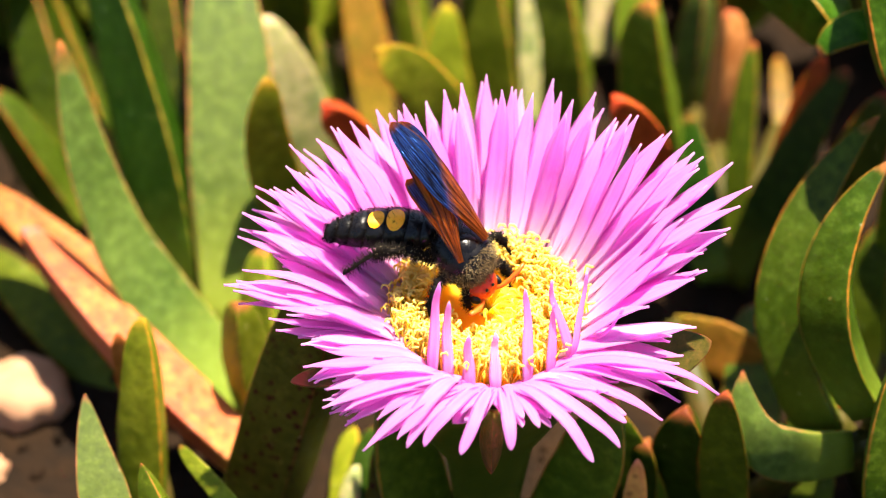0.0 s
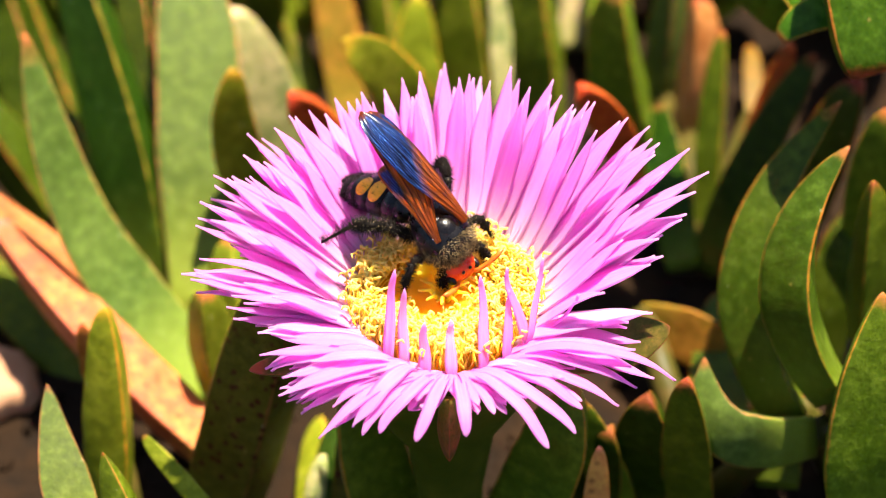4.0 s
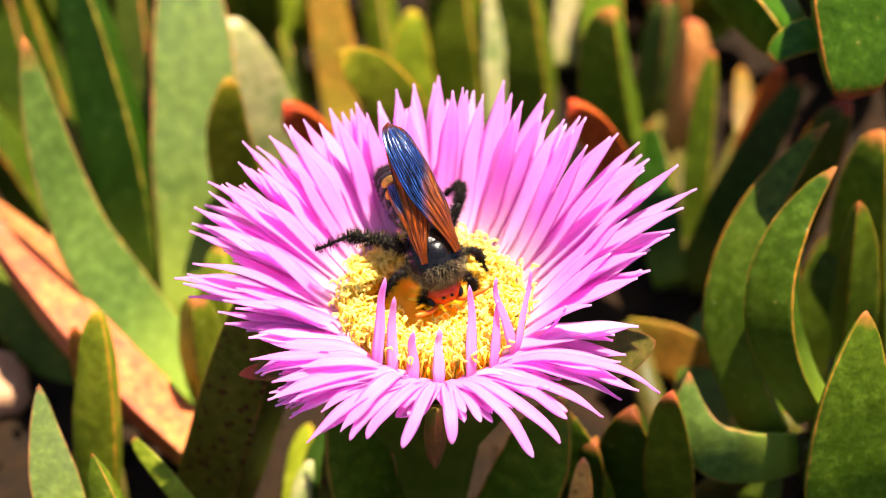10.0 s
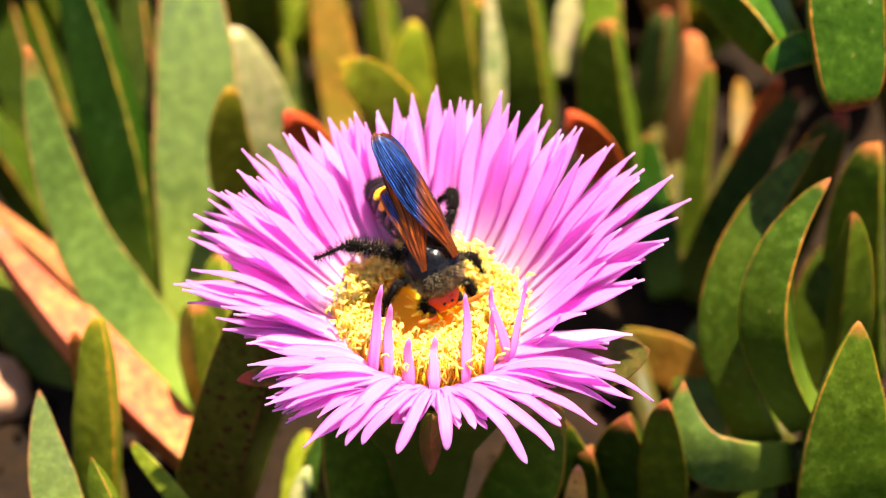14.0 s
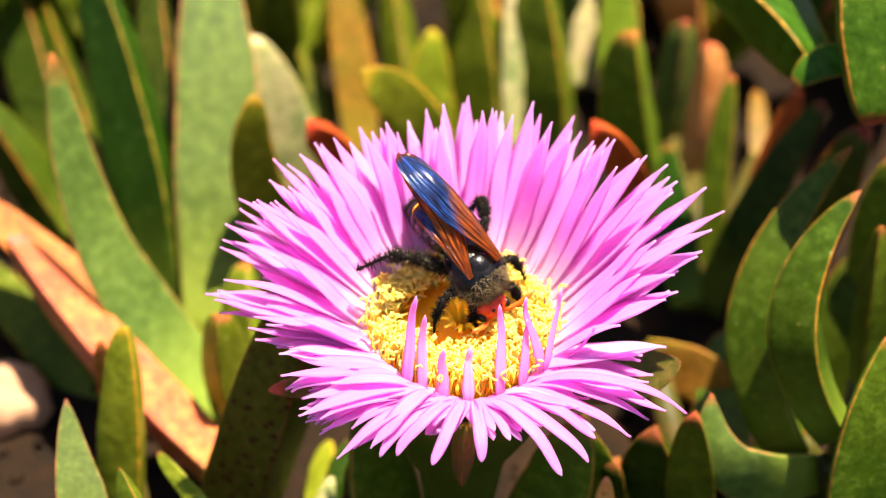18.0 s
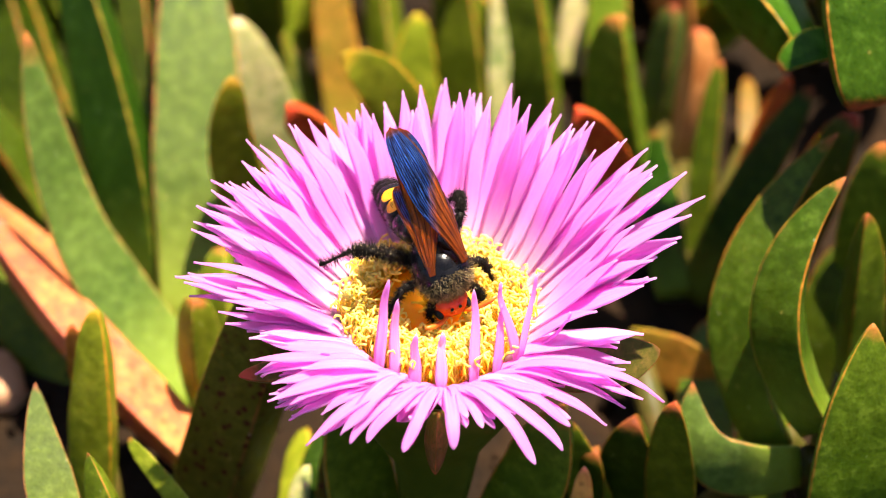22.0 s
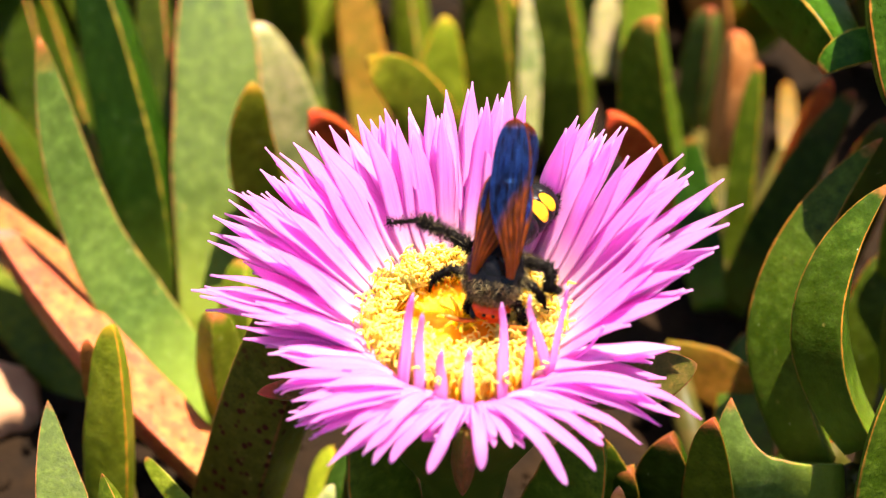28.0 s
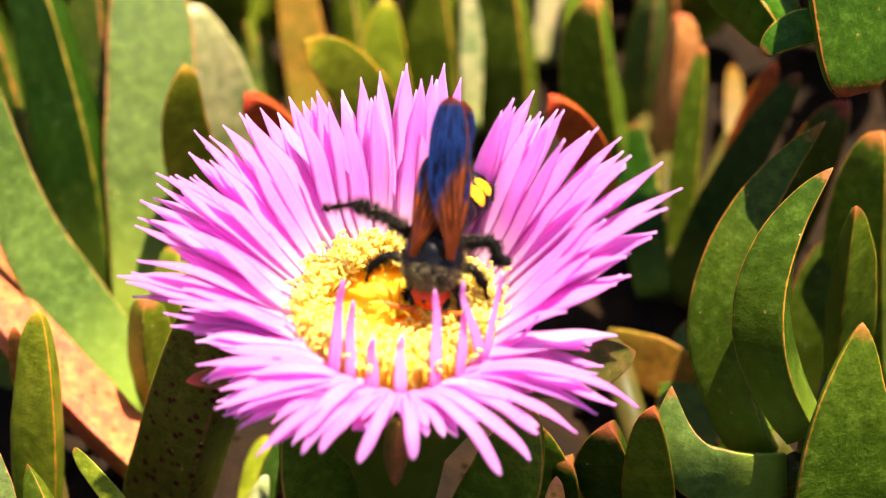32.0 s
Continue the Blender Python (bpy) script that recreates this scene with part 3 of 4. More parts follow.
leaf(s, (-8.2, 28.7, 24.7), (-9.9, 29.5, 43.9), 4.9, (0.0, 0.0, 0.0), 0, AMBER)
leaf(s, (16.5, -5.3, 27.8), (2.7, 8.1, 35.1), 4.3, (0.0, 0.0, 0.0), 0, LIME)
s = shoot("pinkish orange ageing ice plant leaves lying on soil", (-51.3, 39.5, 0.0), ((-41.3, 20.4, 11.5), (-61.4, 58.5, 10.4), ))
leaf(s, (10.1, -19.0, 9.5), (-42.1, 30.8, 34.9), 14.3, (-1.1, -1.5, -1.7), 72, PINKISH)
leaf(s, (-10.1, 19.0, 8.4), (-53.7, 50.5, 28.5), 11.4, (0.0, 0.0, 0.0), 40, AMBER)
s = shoot("green ice plant leaves below the flower", (-3.9, 7.5, 0.0), ((-9.6, 4.7, 7.6), (10.3, 3.9, 8.4), (34.9, 10.1, 8.0), (27.2, -2.2, 18.8), ))
leaf(s, (-5.7, -2.8, 5.6), (-13.9, 4.0, 45.8), 15.9, (-1.6, 0.0, -0.0), 30, GREEN)
leaf(s, (14.2, -3.6, 6.4), (27.1, -1.0, 47.9), 16.9, (2.6, -0.0, 0.0), -28, GREEN)
leaf(s, (38.8, 2.7, 6.0), (28.7, 4.6, 39.1), 8.6, (0.0, 0.0, 0.0), 0, GREEN)
leaf(s, (31.1, -9.7, 16.8), (31.8, -8.3, 39.7), 5.3, (0.0, 0.0, 0.0), 0, PINKISH)
leaf(s, (-22.5, 3.4, 5.1), (-20.4, 15.3, 13.6), 5.6, (0.0, 0.0, 0.0), 200, PALE)
leaf(s, (-18.0, 3.0, 5.6), (-16.3, 25.2, 9.7), 5.7, (0.0, 0.0, 0.0), 200, BROWN)
# dark leaf added over bare sunlit soil to paint the gap as shade
leaf(s, (-15.8, 3.5, 5.0), (-15.0, 24.1, 15.8), 13.6, (0.0, 0.0, 0.0), -24, SHADE_GREEN)
leaf(s, (-22.0, 3.5, 5.1), (-21.7, 30.6, 8.2), 8.6, (0.0, 0.0, 0.0), 200, OLIVE)

stone((-0.0955, 0.053, 0.003), (0.0105, 0.009, 0.007), 1.0, "pale pinkish stone half sunk in the soil")
stone((-0.100, 0.034, 0.001), (0.004, 0.004, 0.003), 4.0, "small brown pebble on the dark soil")


def build_thicket():
    """More shoots of the same mat behind and round the flower, out to where the mat closes the view."""
    rng = random.Random(21)
    mats = [GREEN, LIME, GREEN, SAGE, OLIVE, GREEN, OLIVE, AMBER, BROWN, LIME]
    spots = [(x, y) for y in (0.172, 0.205, 0.245, 0.295, 0.36) for x in (-0.17, -0.12, -0.075, -0.03, 0.015, 0.06, 0.105, 0.16)]
    spots += [(0.15, 0.02), (0.16, 0.09), (-0.16, 0.02), (-0.17, 0.09), (0.14, -0.06), (-0.14, -0.06)]
    for x, y in spots:
        x, y = x + rng.gauss(0, 0.008), y + rng.gauss(0, 0.006)
        s = shoot("fleshy green ice plant shoot in the dense mat behind", (x * 1000, y * 1000, 0), ((x * 1000, y * 1000, 8),))
        turn = rng.random() * 360
        for k in range(5):
            a = radians(turn + 180 * (k % 2) + 75 * (k // 2) + rng.gauss(0, 12))
            out = rng.uniform(8, 26)
            h = rng.uniform(38, 66)
            leaf(s, (math.cos(a) * 3, math.sin(a) * 3, 3 + 4 * (k // 2)), (math.cos(a) * out, math.sin(a) * out, h),
                 rng.uniform(11, 15), (math.cos(a) * rng.uniform(0, 7), math.sin(a) * rng.uniform(0, 7), 0), 150 + rng.random() * 90, mats[rng.randrange(len(mats))])


build_thicket()
RUSTY = leaf_material("sepal_rusty", (0.075, 0.055, 0.008), (0.17, 0.055, 0.022), (0.32, 0.05, 0.03), tip=(0.30, 0.035, 0.025), tip_from=0.9)
SEPAL = leaf_material("sepal", (0.05, 0.065, 0.006), (0.12, 0.075, 0.015), (0.40, 0.06, 0.04), tip=(0.24, 0.045, 0.025), tip_amount=0.8, edge_amount=0.9, tip_from=1.02)


def build_far_mat():
    """The same plants all round, out to where the patch ends: one uncountable carpet."""
    rng = random.Random(33)
    verts, faces = [], []
    ang = [2 * math.pi * k / 6 for k in range(6)]
    for n in range(4200):
        x, y = rng.uniform(-1.3, 1.3), rng.uniform(-1.2, 1.7)
        ragged = 1.1 + 0.35 * noise.noise(Vector((x * 2, y * 2, 3)))
        if (abs(x) < 0.19 and -0.13 < y < 0.39) or math.hypot(x, y - 0.25) > ragged:
            continue
        turn = rng.random() * 6.28
        for k in range(6):
            a = turn + math.pi * (k % 2) + 1.1 * (k // 2) + rng.gauss(0, 0.2)
            out, h, w = rng.uniform(0.008, 0.03), rng.uniform(0.03, 0.062), rng.uniform(0.0055, 0.0075)
            d, side = Vector((math.cos(a), math.sin(a), 0)), Vector((-math.sin(a), math.cos(a), 0))
            first = len(verts)
            for s in (0.0, 0.3, 0.6, 0.85, 0.97):
                c = Vector((x, y, 0)) + d * (0.003 + out * s * s) + Vector((0, 0, h * s))
                r = w * (0.8 + 0.2 * s) * (1 - s ** 4) ** 0.5 + 0.0004
                verts.extend(tuple(c + side * math.cos(q) * r + d * math.sin(q) * r * (0.55 if math.sin(q) > 0 else 0.25)) for q in ang)
            for i in range(4):
                for j in range(6):
                    p, q = first + i * 6 + j, first + i * 6 + (j + 1) % 6
                    faces.append((p, q, q + 6, p + 6))
            faces.append(tuple(first + 24 + j for j in range(6)))
    me = bpy.data.meshes.new("ice_plant_mat")
    me.from_pydata(verts, [], faces)
    me.polygons.foreach_set("use_smooth", [True] * len(me.polygons))
    me.materials.append(MAT_LEAVES)
    tagged(new("ice_plant_mat", me), "dense low carpet of fleshy green ice plant leaves", "ice plant", kind="stuff")


def mat_material():
    m, nt, b = material("mat_leaves", 0.45, 0.2)
    geo = nt.nodes.new("ShaderNodeNewGeometry")
    big = noise_tex(nt, 60, 3)
    c = blend(nt, geo.outputs["Random Per Island"], (0.06, 0.085, 0.003), (0.17, 0.18, 0.012))
    c = blend(nt, ramp(nt, geo.outputs["Random Per Island"], 0.92, 0.97), c, (0.40, 0.13, 0.03))
    c = blend(nt, ramp(nt, big.outputs["Fac"], 0.45, 0.75, 0, 0.4), c, (0.20, 0.22, 0.03))
    nt.links.new(c, b.inputs["Base Color"])
    bump(nt, b, big.outputs["Fac"], 0.3, 0.0008)
    return m


MAT_LEAVES = mat_material()
build_far_mat()


# ---- the flower ----
CENTRE = Vector((0, 0, 0.075))
NOTCH = 68.0
flower = tagged(empty("ice_plant_flower", CENTRE), "open pink ice plant flower with yellow centre among fleshy leaves", "flower")


def smooth_step(a, b, x):
    x = min(1, max(0, (x - a) / (b - a)))
    return x * x * (3 - 2 * x)


def table(az, rows):
    """Value round the flower from a few (degrees, value) pairs."""
    az %= 360
    for (a, u), (b, v) in zip(rows, rows[1:]):
        if a <= az <= b:
            return u + (v - u) * smooth_step(a, b, az)
    return rows[0][1]


RIM = ((0, 11), (8, 16), (20, 20), (45, 21), (90, 20), (130, 17), (153, 13.5), (174, 7.5), (184, 4.5), (200, 0.5), (225, -1.0), (270, 1.5), (300, -2.5), (325, -3.0), (345, 3), (360, 11))
REACH = ((0, 39), (5, 45), (16, 47.5), (25, 45), (36, 43.5), (46, 40), (58, 40), (72, 41), (82, 42), (92, 45), (103, 37), (115, 42), (130, 42.5), (147, 44),
         (158, 45.5), (172, 44.5), (178, 43), (185, 38), (200, 34), (219, 36), (232, 36), (250, 32), (277, 31), (297, 34.5), (321, 36), (332, 40), (345, 38), (360, 39))
# how far round the disc, towards the front, the root of a petal lies from its tip
TURN = ((0, -10), (20, 0), (160, 0), (185, 16), (205, 28), (230, 30), (255, 14), (275, 0), (295, -14), (315, -26), (335, -26), (360, -10))
# the loose petals that hang over the front: azimuth, reach, height of the tip, curl, sideways bend
FRONT = ((226, 34, -1.0, -0.5, -1), (232, 36, -1.5, -0.7, 1), (236, 30.5, 0.5, -0.5, 0), (240, 33, -1.0, -0.8, -2), (246, 32.5, -0.5, -0.9, -1), (253, 31.5, 0.0, -1.0, -2),
         (258, 25, 2.5, -0.4, 0), (266, 32.5, 0.5, -1.3, -2), (277, 31, 0.0, -1.4, 0), (287, 24, 3.0, -0.2, 2), (297, 35.5, -2.5, -0.9, 1), (302, 27, 1.5, -0.2, 0),
         (305, 35, -2.8, -0.8, 2), (311, 31.5, -1.0, -0.3, 3), (317, 33, -1.0, -0.8, -2), (321, 36, -3.0, -0.5, 2), (328, 37, -2.2, -0.6, 2), (332, 42.5, -1.0, -0.8, 3), (337, 35, 3.0, 0.0, 0))


def petal(az, reach, z_tip, width, r0=0.0125, z0=0.0, rise=0.35, curl=0.0, side=0.0, seed=0.0, upright=False, turn=0.0):
    """One ribbon petal from the disc's edge; az in degrees from +x, lengths in metres."""
    bm = bmesh.new()
    l_al, l_ac = bm.verts.layers.float.new("along"), bm.verts.layers.float.new("across")
    a = radians(az)
    out, across = Vector((math.cos(a), math.sin(a), 0)), Vector((-math.sin(a), math.cos(a), 0))
    root = radians(az + turn)
    p0 = Vector((math.cos(root), math.sin(root), 0)) * r0 + Vector((0, 0, z0))
    p3 = out * reach + across * side + Vector((0, 0, z_tip))
    run = (p3 - p0).length
    away = Vector((p3.x - p0.x, p3.y - p0.y, 0)).normalized() if turn else out
    if turn:
        out, across = away, Vector((-away.y, away.x, 0))
    p1 = p0 + (away * 0.6 + Vector((0, 0, rise))).normalized() * run * 0.36
    p2 = p3 - (out * (0.2 if upright else 0.9) + across * side * (30 if upright else 8) + Vector((0, 0, curl))).normalized() * run * 0.33
    rings, n = [], 15
    blunt = upright or 240 < az % 360 < 318
    hidden = 0.32 * smooth_step(0.15, 0.6, -math.sin(radians(az)))  # the pale root of a front petal stays under the stamens
    for i in range(n + 1):
        s = 1 - (1 - i / n) ** 1.2
        u = 1 - s
        p = p0 * u ** 3 + p1 * 3 * u * u * s + p2 * 3 * u * s * s + p3 * s ** 3
        tan = (p1 - p0) * u * u + (p2 - p1) * 2 * u * s + (p3 - p2) * s * s
        t = tan.normalized()
        twist = 0.18 * noise.noise(Vector((seed, s * 1.5, 0)))
        b = (across * math.cos(twist) + out.cross(across) * math.sin(twist))
        b = (b - t * b.dot(t)).normalized()
        up = t.cross(b) * -1
        up = up if up.z > 0 or abs(t.z) > 0.95 else -up
        if upright:
            w = width * (0.62 + 0.38 * smooth_step(0, 0.35, s)) * (1 - 0.45 * smooth_step(0.35, 0.95, s)) * math.sqrt(max(0.03, 1 - max(0.0, (s - 0.80) / 0.20) ** 2.2))
        elif blunt:
            w = width * (0.70 + 0.30 * smooth_step(0, 0.5, s)) * math.sqrt(max(0.02, 1 - max(0.0, (s - 0.62) / 0.38) ** 2.6))
        else:
            w = width * (0.50 + 0.50 * smooth_step(0, 0.40, s)) * max(0.06, 1 - max(0.0, (s - 0.68) / 0.32) ** 1.45)
        w *= 1 + 0.10 * noise.noise(Vector((seed * 3, s * 4, 2)))
        p = p + across * 0.0010 * noise.noise(Vector((seed, s * 2.5, 7))) * s + up * 0.0008 * noise.noise(Vector((seed, s * 3, 11))) * s
        th = 0.00035
        dip = 0.07 * w
        ring = [bm.verts.new(p + b * w * 0.5 + up * dip), bm.verts.new(p + b * w * 0.22 + up * (th * 0.5)),
                bm.verts.new(p + up * th * 0.2 - up * dip * 0.3), bm.verts.new(p - b * w * 0.22 + up * th * 0.5),
                bm.verts.new(p - b * w * 0.5 + up * dip), bm.verts.new(p - up * th)]
        for v, q in zip(ring, (1.0, 0.72, 0.5, 0.28, 0.0, 0.5)):
            v[l_al], v[l_ac] = hidden + (1 - hidden) * s, q
        rings.append(ring)
    bridge(bm, rings)
    cap(bm, rings[-1])
    cap(bm, rings[0], True)
    ob = part("petal", bm, PETAL, flower)
    ob["azimuth"] = az % 360
    return ob


def inner_petal(az, x, y, z, width, seed):
    """A short petal that rises from the disc's edge and arches over it; its tip in millimetres from the centre."""
    a = radians(az)
    out, across = Vector((math.cos(a), math.sin(a), 0)), Vector((-math.sin(a), math.cos(a), 0))
    tip = Vector((x, y, 0)) * 0.001
    petal(az, tip.dot(out), z * 0.001, width, 0.0182, 0.0000, 1.6, 1.6, tip.dot(across), seed, True)


def build_petals():
    rng = random.Random(11)
    whorls = [  # count, share of the reach, height change, width, start radius, start height
        (48, 1.00, -0.0010, 0.0041, 0.0128, -0.0015),
        (48, 0.97, 0.0012, 0.0042, 0.0136, -0.0005),
        (46, 0.92, 0.0032, 0.0040, 0.0142, 0.0005),
        (42, 0.78, 0.0048, 0.0034, 0.0148, 0.0010),
    ]
    for k, (count, share, dz, width, r0, z0) in enumerate(whorls):
        for i in range(count):
            az = 360 * (i + rng.uniform(-0.34, 0.34)) / count + 1.4 * k
            back = math.sin(radians(az))
            front = max(0.0, -back)
            if 227 < az % 360 < 336:
                continue
            r = table(az, REACH) * 0.001 * share * rng.uniform(0.88, 1.03)
            z = table(az, RIM) * 0.001 + dz * (1 - 0.5 * front) + rng.gauss(0, 0.0011 + 0.0022 * front) - 0.0030 * front * rng.random()
            lift = smooth_step(0.1, 0.6, front)
            petal(az, r, z, width * rng.uniform(0.80, 1.12) * (1 - 0.30 * front), r0 + 0.0036 * lift, z0 + 0.002 * lift, rise=0.38 + 0.22 * max(0, back) + 0.52 * front,
                  curl=0.85 * (z - z0) / (r - r0) - 0.06 - 0.45 * front + rng.gauss(0, 0.10 + 0.45 * front), side=rng.gauss(0, 0.0016 + 0.0028 * front), seed=rng.random() * 90, turn=table(az, TURN))
    for k in range(44):
        az = 138 + 2.1 * k + rng.uniform(-1.2, 1.2)
        front = max(0.0, -math.sin(radians(az)))
        r = table(az, REACH) * 0.001 * rng.uniform(0.80, 1.02)
        z = table(az, RIM) * 0.001 + rng.uniform(-0.0035, 0.0035)
        petal(az, r, z, rng.uniform(0.0021, 0.0030), 0.0138 + 0.0036 * smooth_step(0.1, 0.6, front), 0.0, rise=0.42 + 0.4 * front,
              curl=0.85 * z / (r - 0.0138) - 0.06 - 0.4 * front + rng.gauss(0, 0.12), side=rng.gauss(0, 0.0016), seed=rng.random() * 90, turn=table(az, TURN))
    for k in range(34):
        az = 226 + 3.3 * k + rng.uniform(-2, 2)
        petal(az, rng.uniform(0.0235, 0.0285), rng.uniform(-0.0005, 0.0030), rng.uniform(0.0017, 0.0024), 0.0172, 0.0010, rise=0.75, curl=rng.gauss(-0.25, 0.4), side=rng.gauss(0, 0.002), seed=rng.random() * 90, turn=table(az, TURN))
    for az, reach, z, curl, side in FRONT:
        petal(az, reach * 0.001, z * 0.001, 0.0024 * rng.uniform(0.85, 1.12), 0.0178, 0.0008, rise=0.80, curl=curl, side=side * 0.001, seed=rng.random() * 90, turn=table(az, TURN))
    inner_petal(240, -8.8, -7.5, 16.5, 0.0022, 1.0)
    inner_petal(249, -7.0, -9.0, 13.3, 0.0021, 2.0)
    inner_petal(260, -3.7, -14.0, 10.0, 0.0022, 3.0)
    inner_petal(273, 1.0, -14.0, 10.6, 0.0021, 4.0)
    inner_petal(290, 6.6, -8.0, 15.0, 0.0020, 5.0)
    inner_petal(318, 10.6, -8.0, 16.6, 0.0022, 6.0)
    inner_petal(303, 11.0, -9.0, 12.5, 0.0019, 7.0)
    inner_petal(316, 17.0, -5.0, 16.2, 0.0018, 8.0)
    inner_petal(330, 22.5, -9.0, 11.0, 0.0012, 9.0)


def build_centre():
    bm = bmesh.new()
    prof = [(0.0004, 0.0022), (0.003, 0.0018), (0.006, 0.0012), (0.010, 0.0008), (0.0135, 0.0008), (0.0155, -0.0015), (0.0145, -0.006), (0.010, -0.010), (0.0004, -0.011)]
    rings = [[bm.verts.new((r * math.cos(a), r * math.sin(a), z)) for a in (2 * math.pi * k / 40 for k in range(40))] for r, z in prof]
    bridge(bm, rings)
    part("disc", bm, DISC, flower, "orange-yellow sunken flower disc")
    rng = random.Random(3)
    fil, ant = bmesh.new(), bmesh.new()
    for i in range(1350):
        a = rng.random() * 2 * math.pi
        inner = 0.0058 + 0.0060 * smooth_step(-0.5, 0.6, math.sin(a) - math.cos(a) * 0.6)
        r = inner + (0.0166 - inner) * rng.random() ** 0.6
        edge = smooth_step(0.006, 0.016, r)
        length = rng.uniform(0.0045, 0.0068) * (0.65 + 0.45 * edge)
        lean = -0.65 + 0.35 * edge + rng.gauss(0, 0.30)
        out, ac = Vector((math.cos(a), math.sin(a), 0)), Vector((-math.sin(a), math.cos(a), 0))
        p = out * r + Vector((0, 0, -0.001))
        q = p + out * lean * length * 0.6 + ac * rng.gauss(0, 0.0013) + Vector((0, 0, length))
        mid = p.lerp(q, 0.55) + out * rng.uniform(0, 0.0012) + ac * rng.gauss(0, 0.0006)
        turn = rng.random() * 6.28
        h1 = q + Vector((math.cos(turn) * 0.0005, math.sin(turn) * 0.0005, 0.0004))
        h2 = h1 + Vector((math.cos(turn + 0.8) * 0.0008, math.sin(turn + 0.8) * 0.0008, rng.uniform(-0.0003, 0.0003)))
        h3 = h2 + Vector((math.cos(turn + 1.9) * 0.0006, math.sin(turn + 1.9) * 0.0006, -0.0004))
        sweep([p, mid, q], [0.00020, 0.00016, 0.00014], 4, bm=fil)
        sweep([q, h1, h2, h3], [0.00016, 0.00023, 0.00023, 0.00012], 5, bm=ant)
    tagged(part("stamen_ring", fil, STAMEN, flower, "dense ring of pale yellow stamen filaments"), kind="stuff")
    tagged(part("anther_fringe", ant, ANTHER, flower, "curled golden anthers with pollen"), kind="stuff")
    for i in range(10):
        a = 2 * math.pi * i / 10 + 0.2
        o = Vector((math.cos(a), math.sin(a), 0))
        part("stigma", sweep([o * 0.0006 + Vector((0, 0, 0.002)), o * 0.0025 + Vector((0, 0, 0.0048)), o * 0.0045 + Vector((0, 0, 0.0052))],
                             [0.0005, 0.0004, 0.0002], 6), DISC, flower)


def build_calyx():
    bm = bmesh.new()
    prof = [(0.0150, -0.001), (0.0165, -0.006), (0.0160, -0.013), (0.0120, -0.022), (0.0080, -0.030), (0.0060, -0.045), (0.0055, -0.076)]
    rings = []
    for r, z in prof:
        rings.append([bm.verts.new((r * (1 + 0.10 * math.cos(3 * a + 0.4)) * math.cos(a), r * (1 + 0.10 * math.cos(3 * a + 0.4)) * math.sin(a), z))
                      for a in (2 * math.pi * k / 36 for k in range(36))])
    bridge(bm, rings)
    cap(bm, rings[-1])
    part("receptacle", bm, RECEPTACLE, flower, "fleshy green three-angled flower base and stalk")


build_petals()
build_centre()
build_calyx()
sepal = leaf(flower, (-14, -2, -6), (-34.3, -6.5, -8.0), 6, (0, 0, -2.0), 60, RUSTY, blunt=0.6)
sepal.name = "sepal"
sepal = leaf(flower, (15, 0, -6), (39.7, 1.2, -6.8), 12, (0, 0, -3.0), -20, SEPAL, blunt=0.6)
sepal.name = "sepal"
sepal = leaf(flower, (0.5, -17, -5), (0.4, -19.0, -18.5), 4.6, (0, -1.2, 0), 180, RUSTY, blunt=0.6)
sepal.name = "sepal"


# ---- the wasp ----
wasp = tagged(empty("mammoth_wasp"), "large black hairy wasp with orange head and folded wings", "wasp")
MM = 0.00106


def lathe(profile, ry=1.0, rz=1.0, sides=20, rough=0.0, drop=0.0):
    """Body piece along x from (x, radius) pairs in millimetres."""
    bm = bmesh.new()
    rings = []
    for x, r in profile:
        ring = []
        for k in range(sides):
            a = 2 * math.pi * k / sides
            j = 1 + rough * noise.noise(Vector((x * 0.6, math.cos(a) * 2, math.sin(a) * 2)))
            ring.append(bm.verts.new((x * MM, r * ry * math.cos(a) * j * MM, (r * rz * math.sin(a) * j - drop * x * x) * MM)))
        rings.append(ring)
    bridge(bm, rings)
    cap(bm, rings[-1])
    cap(bm, rings[0], True)
    bmesh.ops.recalc_face_normals(bm, faces=bm.faces)
    return bm


def spot_on(src, f, rng):
    """An even random point of a four-cornered face."""
    vs = [src.vertices[k].co for k in f.vertices[:4]]
    a, b = rng.random(), rng.random()
    return vs[0].lerp(vs[1], a).lerp(vs[-1].lerp(vs[-2], a), b)


def bristles(surface, count, length, rng, back=0.5, thick=0.045, where=None):
    """Short stiff hairs that grow from a body piece."""
    src = surface.data
    bm = bmesh.new()
    quads = [g for g in src.polygons if len(g.vertices) == 4 and (where is None or where(g.center, g.normal))]
    for i in range(count):
        f = quads[rng.randrange(len(quads))]
        n = Vector(f.normal)
        p = spot_on(src, f, rng)
        L = length * rng.uniform(0.5, 1.2) * MM
        d = (n + Vector((-back, rng.gauss(0, 0.25), rng.gauss(0, 0.25)))).normalized()
        t, u, v = axes(d, Vector((0.3, 0.9, 0.2)))
        a = [bm.verts.new(p + (u * math.cos(q) + v * math.sin(q)) * thick * MM) for q in (0, 2.1, 4.2)]
        top = bm.verts.new(p + d * L)
        for k in range(3):
            bm.faces.new((a[k], a[(k + 1) % 3], top))
    return bm


